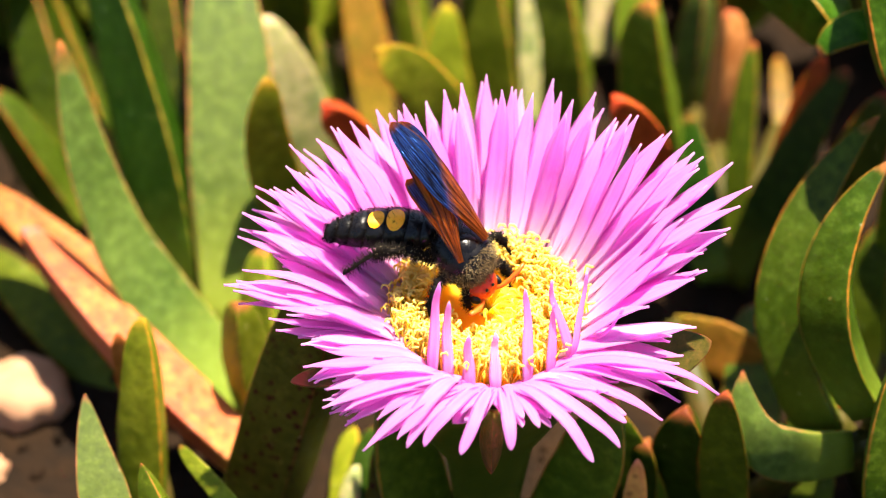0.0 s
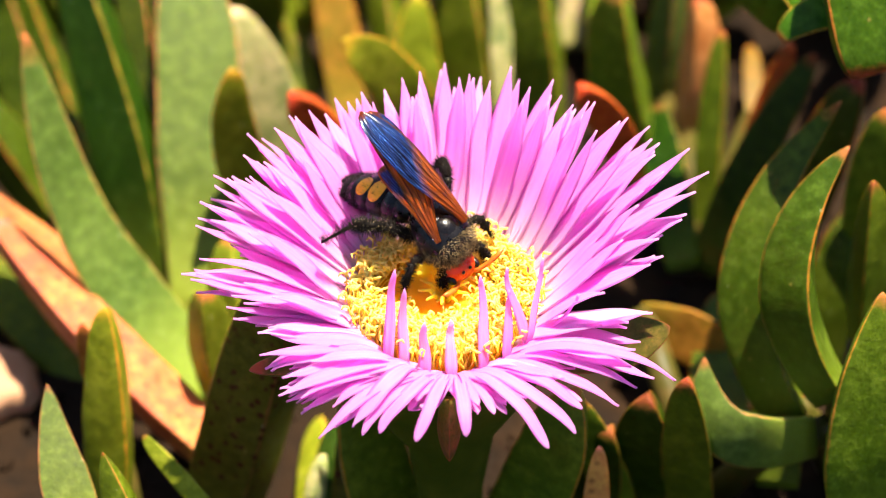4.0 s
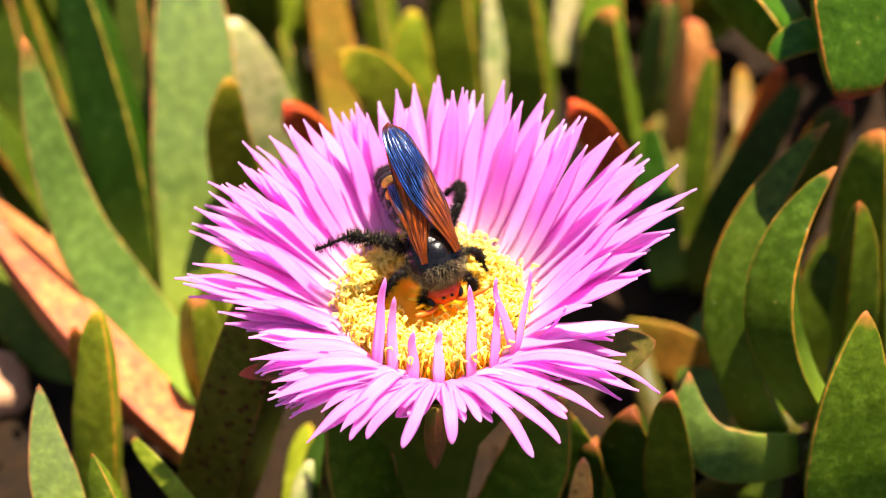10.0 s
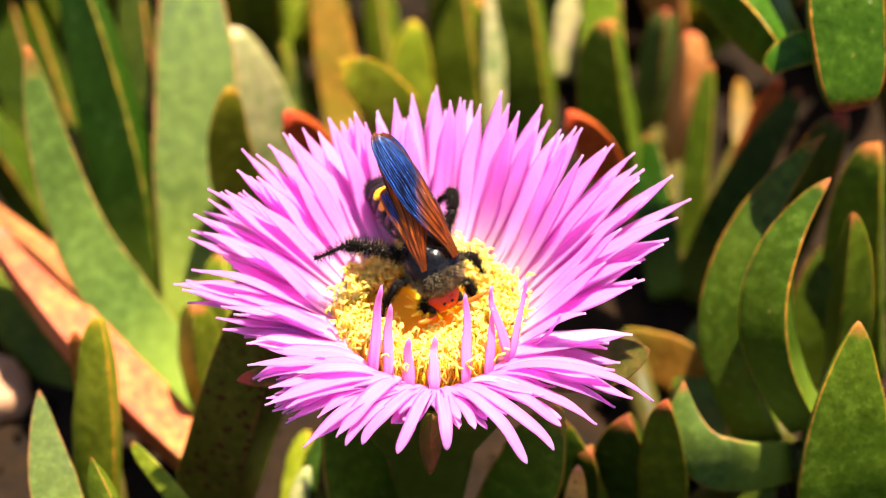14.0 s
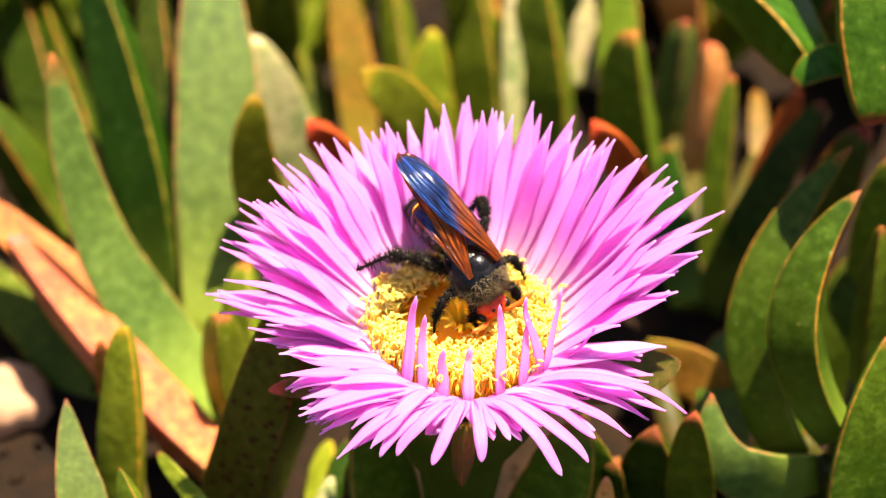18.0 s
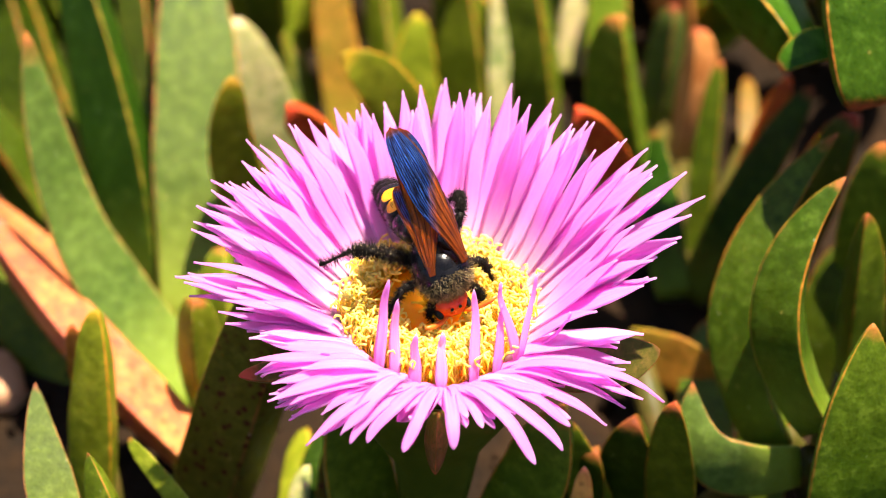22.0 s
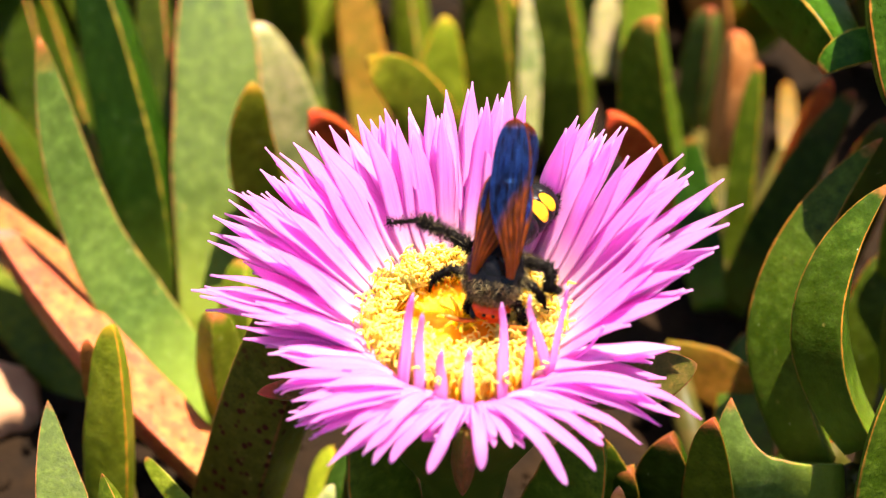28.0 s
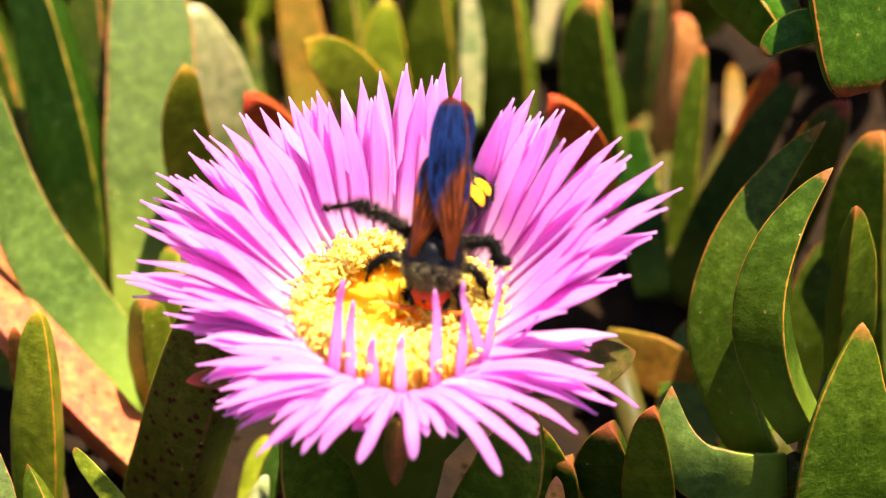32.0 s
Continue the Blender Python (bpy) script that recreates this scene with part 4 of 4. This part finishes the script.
def grains(surface, count, rng, where):
    """Pollen grains stuck to a body piece."""
    src = surface.data
    bm = bmesh.new()
    polys = [f for f in src.polygons if len(f.vertices) == 4 and where(f.center, f.normal)]
    for i in range(count):
        f = polys[rng.randrange(len(polys))]
        p = spot_on(src, f, rng) + Vector(f.normal) * rng.uniform(0.05, 0.6) * MM
        r = rng.uniform(0.03, 0.075) * MM
        v = [bm.verts.new(p + Vector(d) * r) for d in ((1, 0, 0), (0, 1, 0), (-1, 0, 0), (0, -1, 0), (0, 0, 1), (0, 0, -1))]
        for k in range(4):
            bm.faces.new((v[k], v[(k + 1) % 4], v[4]))
            bm.faces.new((v[(k + 1) % 4], v[k], v[5]))
    return bm


def build_wasp():
    rng = random.Random(8)
    thorax = part("thorax", lathe([(-5.4, 1.2), (-5.0, 2.6), (-3.8, 3.7), (-2.0, 4.3), (0, 4.6), (2.0, 4.4), (3.6, 3.6), (4.4, 2.4), (4.7, 1.0)], 1.0, 0.86, 24, 0.05), CHITIN, wasp, "black glossy thorax dusted with pollen")
    part("thorax_hair", bristles(thorax, 2600, 0.9, rng, 0.2), FUZZ, thorax, "short dark bristles")
    part("pollen_dust", grains(thorax, 2400, rng, lambda c, n: (c.x > 0.0014 or n.z < 0.3) and noise.noise(c * 900) > -0.25), POLLEN, thorax, "pale pollen grains")
    part("collar_hair", bristles(thorax, 1300, 1.25, rng, -0.1, 0.05, lambda c, n: c.x > 0.0017 or (c.x > -0.001 and n.z < 0.35)), PALEHAIR, thorax, "dense tan hair on collar and sides")
    bm = bmesh.new()
    ball(bm, (-0.2 * MM, 0, 1.25 * MM), (2.9 * MM, 2.9 * MM, 3.0 * MM), 24, 16)
    part("back_plate", bm, CHITIN, thorax, "bald glossy black plate")
    bm = bmesh.new()
    ball(bm, (-3.4 * MM, 0, 1.9 * MM), (1.3 * MM, 2.0 * MM, 1.5 * MM), 16, 10)
    part("rear_plate", bm, CHITIN, thorax, "small glossy black plate")
    head = part("head", lathe([(-2.0, 1.4), (-1.2, 2.6), (0, 3.1), (1.3, 2.8), (2.2, 1.8), (2.6, 0.7)], 1.10, 0.82, 22, 0.06), HEADRED, wasp, "bright orange-red head")
    head.matrix_basis = pose(5.0 * MM, 0, -4.0 * MM, 0, 62, 0) @ Matrix.Scale(0.93, 4)
    for y in (-1, 1):
        bm = bmesh.new()
        ball(bm, (0.6 * MM, 2.75 * y * MM, 0.7 * MM), (1.0 * MM, 0.75 * MM, 1.5 * MM), 14, 10)
        part("eye", bm, CHITIN, head, "small glossy black eye")
        bm = bmesh.new()
        ball(bm, (-0.7 * MM, 0.8 * y * MM, 2.35 * MM), (0.35 * MM, 0.35 * MM, 0.25 * MM), 8, 6)
        part("ocellus", bm, CHITIN, head, "tiny black eye spot")
        bm = sweep([Vector((1.6, 1.2 * y, 1.2)) * MM, Vector((1.2, 2.6 * y, 2.4)) * MM, Vector((0.2, 4.2 * y, 3.4)) * MM, Vector((-0.8, 5.8 * y, 4.0)) * MM, Vector((-1.6, 7.0 * y, 4.3)) * MM],
                   [0.42 * MM, 0.40 * MM, 0.46 * MM, 0.46 * MM, 0.30 * MM], 10)
        part("antenna", bm, ANTENNA, head, "short thick orange antenna")
        bm = sweep([Vector((2.0, 1.5 * y, -1.2)) * MM, Vector((3.4, 1.4 * y, -1.8)) * MM, Vector((4.2, 0.3 * y, -2.0)) * MM], [0.6 * MM, 0.5 * MM, 0.15 * MM], 8)
        part("mandible", bm, CHITIN, head, "dark curved jaw")
    # abdomen: overlapping rings that taper to the sting
    abdomen = part("abdomen", lathe([(0, 0.8), (-0.8, 2.2), (-2.0, 3.3), (-3.4, 3.7)], 1.0, 0.82, 24, 0.03), CHITIN, wasp, "black banded abdomen")
    abdomen.matrix_basis = pose(-4.9 * MM, 0, -0.6 * MM)
    x, r = -3.0, 3.75
    for k, (dx, r1) in enumerate(((3.0, 4.2), (3.3, 4.3), (2.9, 3.9), (2.5, 3.2), (2.0, 2.3), (1.6, 1.2))):
        prof = [(x + 0.4, r * 0.86), (x, r), (x - dx * 0.5, max(r, r1) * 1.02), (x - dx * 0.9, r1 * 1.0), (x - dx, r1 * 0.93)]
        seg = part("abdomen_ring", lathe(prof, 0.93, 0.80, 24, 0.02, 0.011), CHITIN, abdomen)
        part("ring_hair", bristles(seg, 420 if k < 3 else 520, 0.9, rng, 0.9), FUZZ, abdomen)
        if k in (1, 2):
            for y in (-1, 1):
                bm = bmesh.new()
                mid = x - dx * 0.55
                rings = []
                for j in range(7):
                    q = j / 6
                    ring = []
                    for i in range(16):
                        b = 2 * math.pi * i / 16
                        u, v = math.cos(b) * q * dx * 0.44, math.sin(b) * q * (0.62 if k == 1 else 0.52)
                        ang = math.pi / 2 - y * (0.82 + v)
                        rr = max(r, r1) * 1.03 + 0.05 * (1 - q * q)
                        px_ = mid + u
                        ring.append(bm.verts.new((px_ * MM, rr * 0.93 * math.cos(ang) * MM, (rr * 0.80 * math.sin(ang) - 0.011 * px_ * px_) * MM)))
                    rings.append(ring)
                bridge(bm, rings)
                part("yellow_spot", bm, YELLOW, abdomen, "large rounded yellow spot")
        x, r = x - dx, r1 * 0.95
    # wings, folded back over the abdomen
    wings = []
    for y in (-1, 1):
        for name, length, width, lift, splay in (("forewing", 24.3, 6.2, 0.5, -6.5), ("hindwing", 15.4, 4.6, 0.0, 0.0)):
            bm = bmesh.new()
            l_al, l_ve, l_ac = (bm.verts.layers.float.new(k) for k in ("along", "vein", "across"))
            nx, ny = 40, 32
            top = []
            for i in range(nx + 1):
                s = i / nx
                w = width * (0.20 + 0.80 * math.sin(min(1, s / 0.6) * math.pi / 2) ** 1.3) * math.sqrt(max(0.0, 1 - max(0, (s - 0.60) / 0.40) ** 2.6)) + 0.02
                row = []
                for j in range(ny + 1):
                    q = j / ny
                    yy = (0.5 - q) * w - 0.21 * width * smooth_step(0.0, 0.5, s)
                    pleat = (0.30 * math.sin(q * 24 + s * 2 + 1.2 * math.sin(s * 7)) + 0.10 * math.sin(q * 50 + s * 5)) * (0.3 + s) * math.sin(q * math.pi)
                    z = 0.7 * math.sin(q * math.pi) - 1.1 * (0.5 - q) * s + pleat * 0.45 - 6.0 * max(0.0, s - 0.3) ** 2
                    v = bm.verts.new((-s * length * MM, y * yy * MM, z * MM))
                    v[l_al], v[l_ac] = s, q
                    v[l_ve] = 1.0 if (j in (0, 1, 6, 12, 18, 25, 31) and s < 0.72) or (i == 24 and 8 < j < 22) else 0.0
                    row.append(v)
                top.append(row)
            for a, b in zip(top, top[1:]):
                for j in range(ny):
                    bm.faces.new((a[j], a[j + 1], b[j + 1], b[j]))
            bmesh.ops.solidify(bm, geom=bm.faces[:], thickness=0.05 * MM)
            w_ob = part(name, bm, WING, wasp, "amber wing with a dark blue iridescent tip")
            w_ob.matrix_basis = pose(1.2 * MM, y * 2.9 * MM, (3.3 + lift * (2.2 if y > 0 else 0.4)) * MM) @ pose(0, 0, 0, -11 + y * 3, 17, -y * splay)
            wings.append(w_ob)
    # legs
    legs, joints = {}, {}
    plan = {("front", 1): ((2.8, 2.6, -2.4), (4.8, 4.8, -3.0), (6.6, 5.4, -5.4), (8.2, 4.6, -7.0)),
            ("front", -1): ((2.8, -2.0, -2.6), (4.8, -3.2, -3.6), (5.6, -3.6, -5.6), (6.4, -3.2, -7.0)),
            ("middle", 1): ((0.2, 3.4, -2.4), (1.4, 6.6, 0.2), (2.8, 8.0, -3.4), (4.4, 8.8, -6.4)),
            ("middle", -1): ((0.2, -3.4, -2.0), (0.6, -7.2, -0.4), (2.2, -9.6, -3.4), (3.6, -10.2, -6.2)),
            ("hind", 1): ((-3.0, 3.0, -2.2), (-5.0, 8.4, 0.6), (-7.4, 11.0, -0.2), (-8.0, 9.0, -4.0)),
            ("hind", -1): ((-3.0, -3.0, -2.2), (-6.0, -7.4, 0.8), (-8.6, -12.0, 0.0), (-9.0, -17.2, -2.6))}
    for (name, y), pts in plan.items():
        q = [Vector(p) * MM for p in pts]
        root = q[0]
        q = [p - root for p in q]
        femur = part("leg", sweep([q[0], q[0].lerp(q[1], 0.5), q[1]], [(0.78 if name == "hind" else 0.62) * k * MM for k in (1.0, 1.15, 0.8)], 10), FUZZ, wasp, "black bristly leg")
        femur.location = root
        tib = part("shin", sweep([q[1], q[1].lerp(q[2], 0.6), q[2]], [(0.72 if name == "hind" else 0.58) * k * MM for k in (0.75, 1.0, 0.6)], 10), FUZZ, femur)
        pts_f = [q[2].lerp(q[3], k / 5) for k in range(6)]
        foot = part("foot", sweep(pts_f, [(0.38 if k % 2 else 0.24) * (1 - 0.09 * k) * MM for k in range(6)], 8), FUZZ, femur)
        hairs = []
        for piece, cnt in ((femur, 520 if name == "hind" else 240), (tib, 700 if name == "hind" else 300), (foot, 260 if name == "hind" else 60)):
            hairs.append(part("leg_hair", bristles(piece, cnt, 1.5 if (name, y) == ("hind", -1) else 1.0, rng, 0.2, 0.055), FUZZ, femur))
        for piece, cnt in ((femur, 150), (tib, 170)) if (name, y) == ("hind", -1) else ((femur, 110),):
            part("pollen_dust", grains(piece, cnt, rng, lambda c, n: True), POLLEN, femur, "pale pollen grains")
        legs[name, y] = femur
        joints[name, y] = (q[1], (tib, foot, hairs[1], hairs[2]))
    return abdomen, wings, legs, joints


abdomen, wings, legs, joints = build_wasp()


def motions():
    hind = legs["hind", 1]
    at = hind.location.copy()
    walk(hind, [(t, Matrix.Translation(at) @ pose(0, 0, 0, 0, 0, a)) for t, a in (
        (0.0, 40), (0.5, 35), (1.0, 2), (1.5, 10), (2.0, 6), (2.5, 30), (3.5, 24), (6.0, 22), (12.0, 20), (22.5, 24),
        (23.0, 14), (23.5, -14), (24.5, -18), (26.5, -32), (30.0, -28), (31.0, -10), (32.0, -16))])
    left = legs["hind", -1]
    at_left = left.location.copy()
    walk(left, [(t, Matrix.Translation(at_left) @ pose(0, 0, 0, 0, 0, a)) for t, a in (
        (0.0, -10), (0.5, -8), (1.0, -28), (1.5, -8), (2.0, -30), (2.5, -8), (3.0, 0), (3.5, -8), (5.5, -14), (6.0, -8), (6.5, 2), (7.5, 2), (8.0, -20), (8.5, 2), (12.0, 2), (12.5, -15), (13.0, -20),
        (13.5, -2), (17.5, -4), (18.0, -12), (19.0, 0), (20.5, 0), (21.0, -12), (21.5, -3), (22.5, 2), (23.5, 10), (26.5, 14), (32.0, 12))])
    for w in wings:
        rest = w.matrix_basis.copy()
        walk(w, [(t, rest @ pose(0, 0, 0, 0, a, -8 if 5 < t < 12.5 else -3 if t > 23 else -5)) for t, a in (
            (0.0, 13), (0.5, 9), (1.0, -6), (2.2, -8), (3.0, 10), (3.5, 2), (5.5, -10), (7.0, -13), (11.0, -14), (12.0, -11), (13.0, -4), (14.5, -10), (17.0, -11), (20.0, -7), (22.5, -2), (23.0, -12), (23.5, 4), (30.0, 4), (31.0, -16), (31.6, -2), (32.0, 4))])
    knee, pieces = joints["hind", 1]
    for piece in pieces:
        walk(piece, [(t, Matrix.Translation(knee) @ pose(0, 0, 0, 0, 0, a) @ Matrix.Translation(-knee)) for t, a in (
            (0.0, 0), (22.5, 0), (23.0, -50), (23.5, -95), (26.5, -100), (32.0, -95))])
    # late on the abdomen presses the petals behind it apart
    for ob in flower.children:
        if ob.name.startswith("petal") and NOTCH - 11 < ob["azimuth"] < NOTCH + 11:
            a = -9 if ob["azimuth"] < NOTCH else 9
            a *= 1 - abs(ob["azimuth"] - NOTCH) / 14
            walk(ob, [(0.0, pose(0, 0, 0)), (22.5, pose(0, 0, 0)), (23.5, pose(0, 0, 0, 0, 0, a)), (32.0, pose(0, 0, 0, 0, 0, a))])
    walk(wasp, [
        (0.0, pose(-0.0040, 0.0032, 0.0878, 11.2, 23.3, -39.2)),
        (0.5, pose(-0.0054, 0.0022, 0.0878, 11.6, 21.4, -35.9)),
        (1.0, pose(-0.0019, 0.0054, 0.0878, 13.4, 6.3, -16.9)),
        (1.5, pose(-0.0012, 0.0021, 0.0878, 11.7, 21.0, -35.1)),
        (2.0, pose(-0.0007, 0.0060, 0.0878, 13.5, 5.7, -16.0)),
        (2.5, pose(0.0006, 0.0036, 0.0878, 10.9, 16.8, -39.4)),
        (3.0, pose(0.0002, 0.0033, 0.0878, 7.5, 33.0, -59.7)),
        (3.5, pose(0.0003, 0.0050, 0.0878, 10.0, 26.9, -46.9)),
        (5.5, pose(-0.0017, 0.0040, 0.0878, 10.8, 26.5, -42.1)),
        (6.0, pose(-0.0002, 0.0035, 0.0878, 9.7, 29.6, -49.0)),
        (6.5, pose(0.0003, -0.0002, 0.0878, 6.9, 34.3, -62.8)),
        (7.0, pose(-0.0012, 0.0022, 0.0878, 6.5, 34.6, -64.3)),
        (7.5, pose(-0.0003, 0.0021, 0.0878, 7.3, 33.7, -60.8)),
        (8.0, pose(0.0022, 0.0061, 0.0878, 11.2, 19.6, -38.1)),
        (8.5, pose(0.0012, 0.0024, 0.0878, 7.3, 33.7, -61.0)),
        (9.0, pose(0.0010, 0.0038, 0.0878, 7.7, 31.0, -58.6)),
        (10.0, pose(0.0002, 0.0018, 0.0878, 7.2, 34.2, -61.5)),
        (11.0, pose(-0.0005, 0.0053, 0.0878, 7.1, 30.7, -61.0)),
        (12.0, pose(0.0001, 0.0031, 0.0878, 7.3, 34.1, -60.8)),
        (12.5, pose(0.0013, 0.0034, 0.0878, 10.6, 27.1, -43.5)),
        (13.0, pose(0.0031, 0.0046, 0.0878, 11.0, 19.1, -39.2)),
        (13.5, pose(0.0003, 0.0034, 0.0878, 8.2, 32.8, -56.7)),
        (14.0, pose(0.0005, 0.0020, 0.0878, 8.3, 32.6, -56.2)),
        (16.5, pose(-0.0002, 0.0040, 0.0878, 8.1, 32.8, -56.9)),
        (17.5, pose(0.0012, 0.0032, 0.0878, 8.7, 31.4, -54.2)),
        (18.0, pose(0.0023, 0.0028, 0.0878, 9.8, 26.2, -47.5)),
        (19.0, pose(0.0011, 0.0007, 0.0878, 7.7, 32.8, -58.7)),
        (20.0, pose(0.0012, 0.0012, 0.0878, 7.8, 29.6, -57.8)),
        (20.5, pose(0.0001, 0.0013, 0.0878, 8.0, 32.0, -57.2)),
        (21.0, pose(0.0027, 0.0026, 0.0878, 10.0, 25.1, -46.3)),
        (21.5, pose(0.0026, -0.0003, 0.0878, 8.5, 31.6, -54.9)),
        (22.0, pose(0.0006, -0.0003, 0.0878, 8.1, 32.6, -56.9)),
        (22.5, pose(0.0018, 0.0013, 0.0878, 7.2, 31.1, -60.6)),
        (23.0, pose(0.0018, 0.0055, 0.0878, 5.1, 28.8, -69.4)),
        (23.5, pose(0.0040, 0.0009, 0.0878, -1.9, 35.3, -97.4)),
        (24.0, pose(0.0036, 0.0005, 0.0878, -3.7, 37.5, -104.1)),
        (24.5, pose(0.0034, 0.0020, 0.0878, -4.1, 37.3, -105.8)),
        (26.5, pose(0.0038, 0.0004, 0.0878, -3.4, 37.5, -103.0)),
        (27.0, pose(0.0044, 0.0010, 0.0878, -3.1, 37.9, -101.8)),
        (27.5, pose(0.0048, -0.0001, 0.0878, -3.0, 37.9, -101.2)),
        (28.0, pose(0.0050, 0.0018, 0.0878, -2.9, 38.0, -100.9)),
        (28.5, pose(0.0051, 0.0014, 0.0878, -2.5, 38.4, -99.6)),
        (29.0, pose(0.0046, 0.0013, 0.0878, -2.6, 37.2, -99.7)),
        (29.5, pose(0.0066, 0.0020, 0.0878, 2.5, 34.0, -80.3)),
        (30.0, pose(0.0062, 0.0019, 0.0878, 1.5, 34.1, -84.1)),
        (30.5, pose(0.0069, 0.0016, 0.0878, -0.9, 24.4, -93.4)),
        (31.0, pose(0.0058, 0.0010, 0.0878, -2.1, 14.0, -98.4)),
        (31.5, pose(0.0049, 0.0009, 0.0878, -1.3, 26.0, -95.0)),
        (32.0, pose(0.0059, 0.0021, 0.0878, -2.1, 34.0, -98.2)),
    ])
    walk(abdomen, [
        (0.0, pose(-4.9 * MM, 0, -0.6 * MM, -52, -2.3, 32.4)),
        (0.5, pose(-4.9 * MM, 0, -0.6 * MM, -52, 0.2, 26.0)),
        (1.0, pose(-4.9 * MM, 0, -0.6 * MM, -52, 8.7, 7.3)),
        (1.5, pose(-4.9 * MM, 0, -0.6 * MM, -52, -2.3, 30.8)),
        (2.0, pose(-4.9 * MM, 0, -0.6 * MM, -52, 6.4, 10.6)),
        (2.5, pose(-4.9 * MM, 0, -0.6 * MM, -52, 0.6, 36.8)),
        (3.0, pose(-4.9 * MM, 0, -0.6 * MM, -42, -15.7, 24.4)),
        (3.5, pose(-4.9 * MM, 0, -0.6 * MM, -32, -23.3, 12.2)),
        (5.5, pose(-4.9 * MM, 0, -0.6 * MM, -16, -34.3, -1.7)),
        (6.0, pose(-4.9 * MM, 0, -0.6 * MM, -16, -30.0, 9.2)),
        (6.5, pose(-4.9 * MM, 0, -0.6 * MM, -16, -30.0, -9.0)),
        (7.0, pose(-4.9 * MM, 0, -0.6 * MM, -16, -30.0, -9.0)),
        (7.5, pose(-4.9 * MM, 0, -0.6 * MM, -16, -30.0, -9.0)),
        (8.0, pose(-4.9 * MM, 0, -0.6 * MM, -10, -12.0, -34.0)),
        (8.5, pose(-4.9 * MM, 0, -0.6 * MM, -16, -30.0, -9.0)),
        (9.0, pose(-4.9 * MM, 0, -0.6 * MM, -16, -30.0, -9.0)),
        (10.0, pose(-4.9 * MM, 0, -0.6 * MM, -16, -30.0, -9.0)),
        (11.0, pose(-4.9 * MM, 0, -0.6 * MM, -16, -30.0, -9.0)),
        (12.0, pose(-4.9 * MM, 0, -0.6 * MM, -16, -30.0, -9.0)),
        (12.5, pose(-4.9 * MM, 0, -0.6 * MM, -14, -20.0, -28.0)),
        (13.0, pose(-4.9 * MM, 0, -0.6 * MM, -10, -12.0, -36.0)),
        (13.5, pose(-4.9 * MM, 0, -0.6 * MM, -16, -30.0, -9.0)),
        (14.0, pose(-4.9 * MM, 0, -0.6 * MM, -16, -30.0, -9.0)),
        (16.5, pose(-4.9 * MM, 0, -0.6 * MM, -16, -30.0, -9.0)),
        (17.5, pose(-4.9 * MM, 0, -0.6 * MM, -16, -30.0, -9.0)),
        (18.0, pose(-4.9 * MM, 0, -0.6 * MM, -16, -30.0, -19.0)),
        (19.0, pose(-4.9 * MM, 0, -0.6 * MM, -16, -30.0, -9.0)),
        (20.0, pose(-4.9 * MM, 0, -0.6 * MM, -16, -30.0, -9.0)),
        (20.5, pose(-4.9 * MM, 0, -0.6 * MM, -16, -30.0, -9.0)),
        (21.0, pose(-4.9 * MM, 0, -0.6 * MM, -16, -30.0, -19.0)),
        (21.5, pose(-4.9 * MM, 0, -0.6 * MM, -16, -30.0, -9.0)),
        (22.0, pose(-4.9 * MM, 0, -0.6 * MM, -16, -30.0, -9.0)),
        (22.5, pose(-4.9 * MM, 0, -0.6 * MM, -16, -30.0, -9.0)),
        (23.0, pose(-4.9 * MM, 0, -0.6 * MM, 15, -30.0, -9.0)),
        (23.5, pose(-4.9 * MM, 0, -0.6 * MM, 15, -27.6, -22.6)),
        (24.0, pose(-4.9 * MM, 0, -0.6 * MM, 15, -31.4, -21.1)),
        (24.5, pose(-4.9 * MM, 0, -0.6 * MM, 15, -32.9, -22.4)),
        (26.5, pose(-4.9 * MM, 0, -0.6 * MM, 15, -33.3, -22.3)),
        (27.0, pose(-4.9 * MM, 0, -0.6 * MM, 15, -33.9, -21.9)),
        (27.5, pose(-4.9 * MM, 0, -0.6 * MM, 15, -30.9, -20.7)),
        (28.0, pose(-4.9 * MM, 0, -0.6 * MM, 15, -32.3, -22.6)),
        (28.5, pose(-4.9 * MM, 0, -0.6 * MM, 15, -37.1, -24.4)),
        (29.0, pose(-4.9 * MM, 0, -0.6 * MM, 15, -30.4, -23.1)),
        (29.5, pose(-4.9 * MM, 0, -0.6 * MM, 15, -21.9, -40.1)),
        (30.0, pose(-4.9 * MM, 0, -0.6 * MM, 15, -18.7, -37.7)),
        (30.5, pose(-4.9 * MM, 0, -0.6 * MM, 15, -22.2, -21.1)),
        (31.0, pose(-4.9 * MM, 0, -0.6 * MM, 15, -19.7, -19.2)),
        (31.5, pose(-4.9 * MM, 0, -0.6 * MM, 15, -27.2, -29.5)),
        (32.0, pose(-4.9 * MM, 0, -0.6 * MM, 15, -33.3, -21.3)),
    ])


motions()
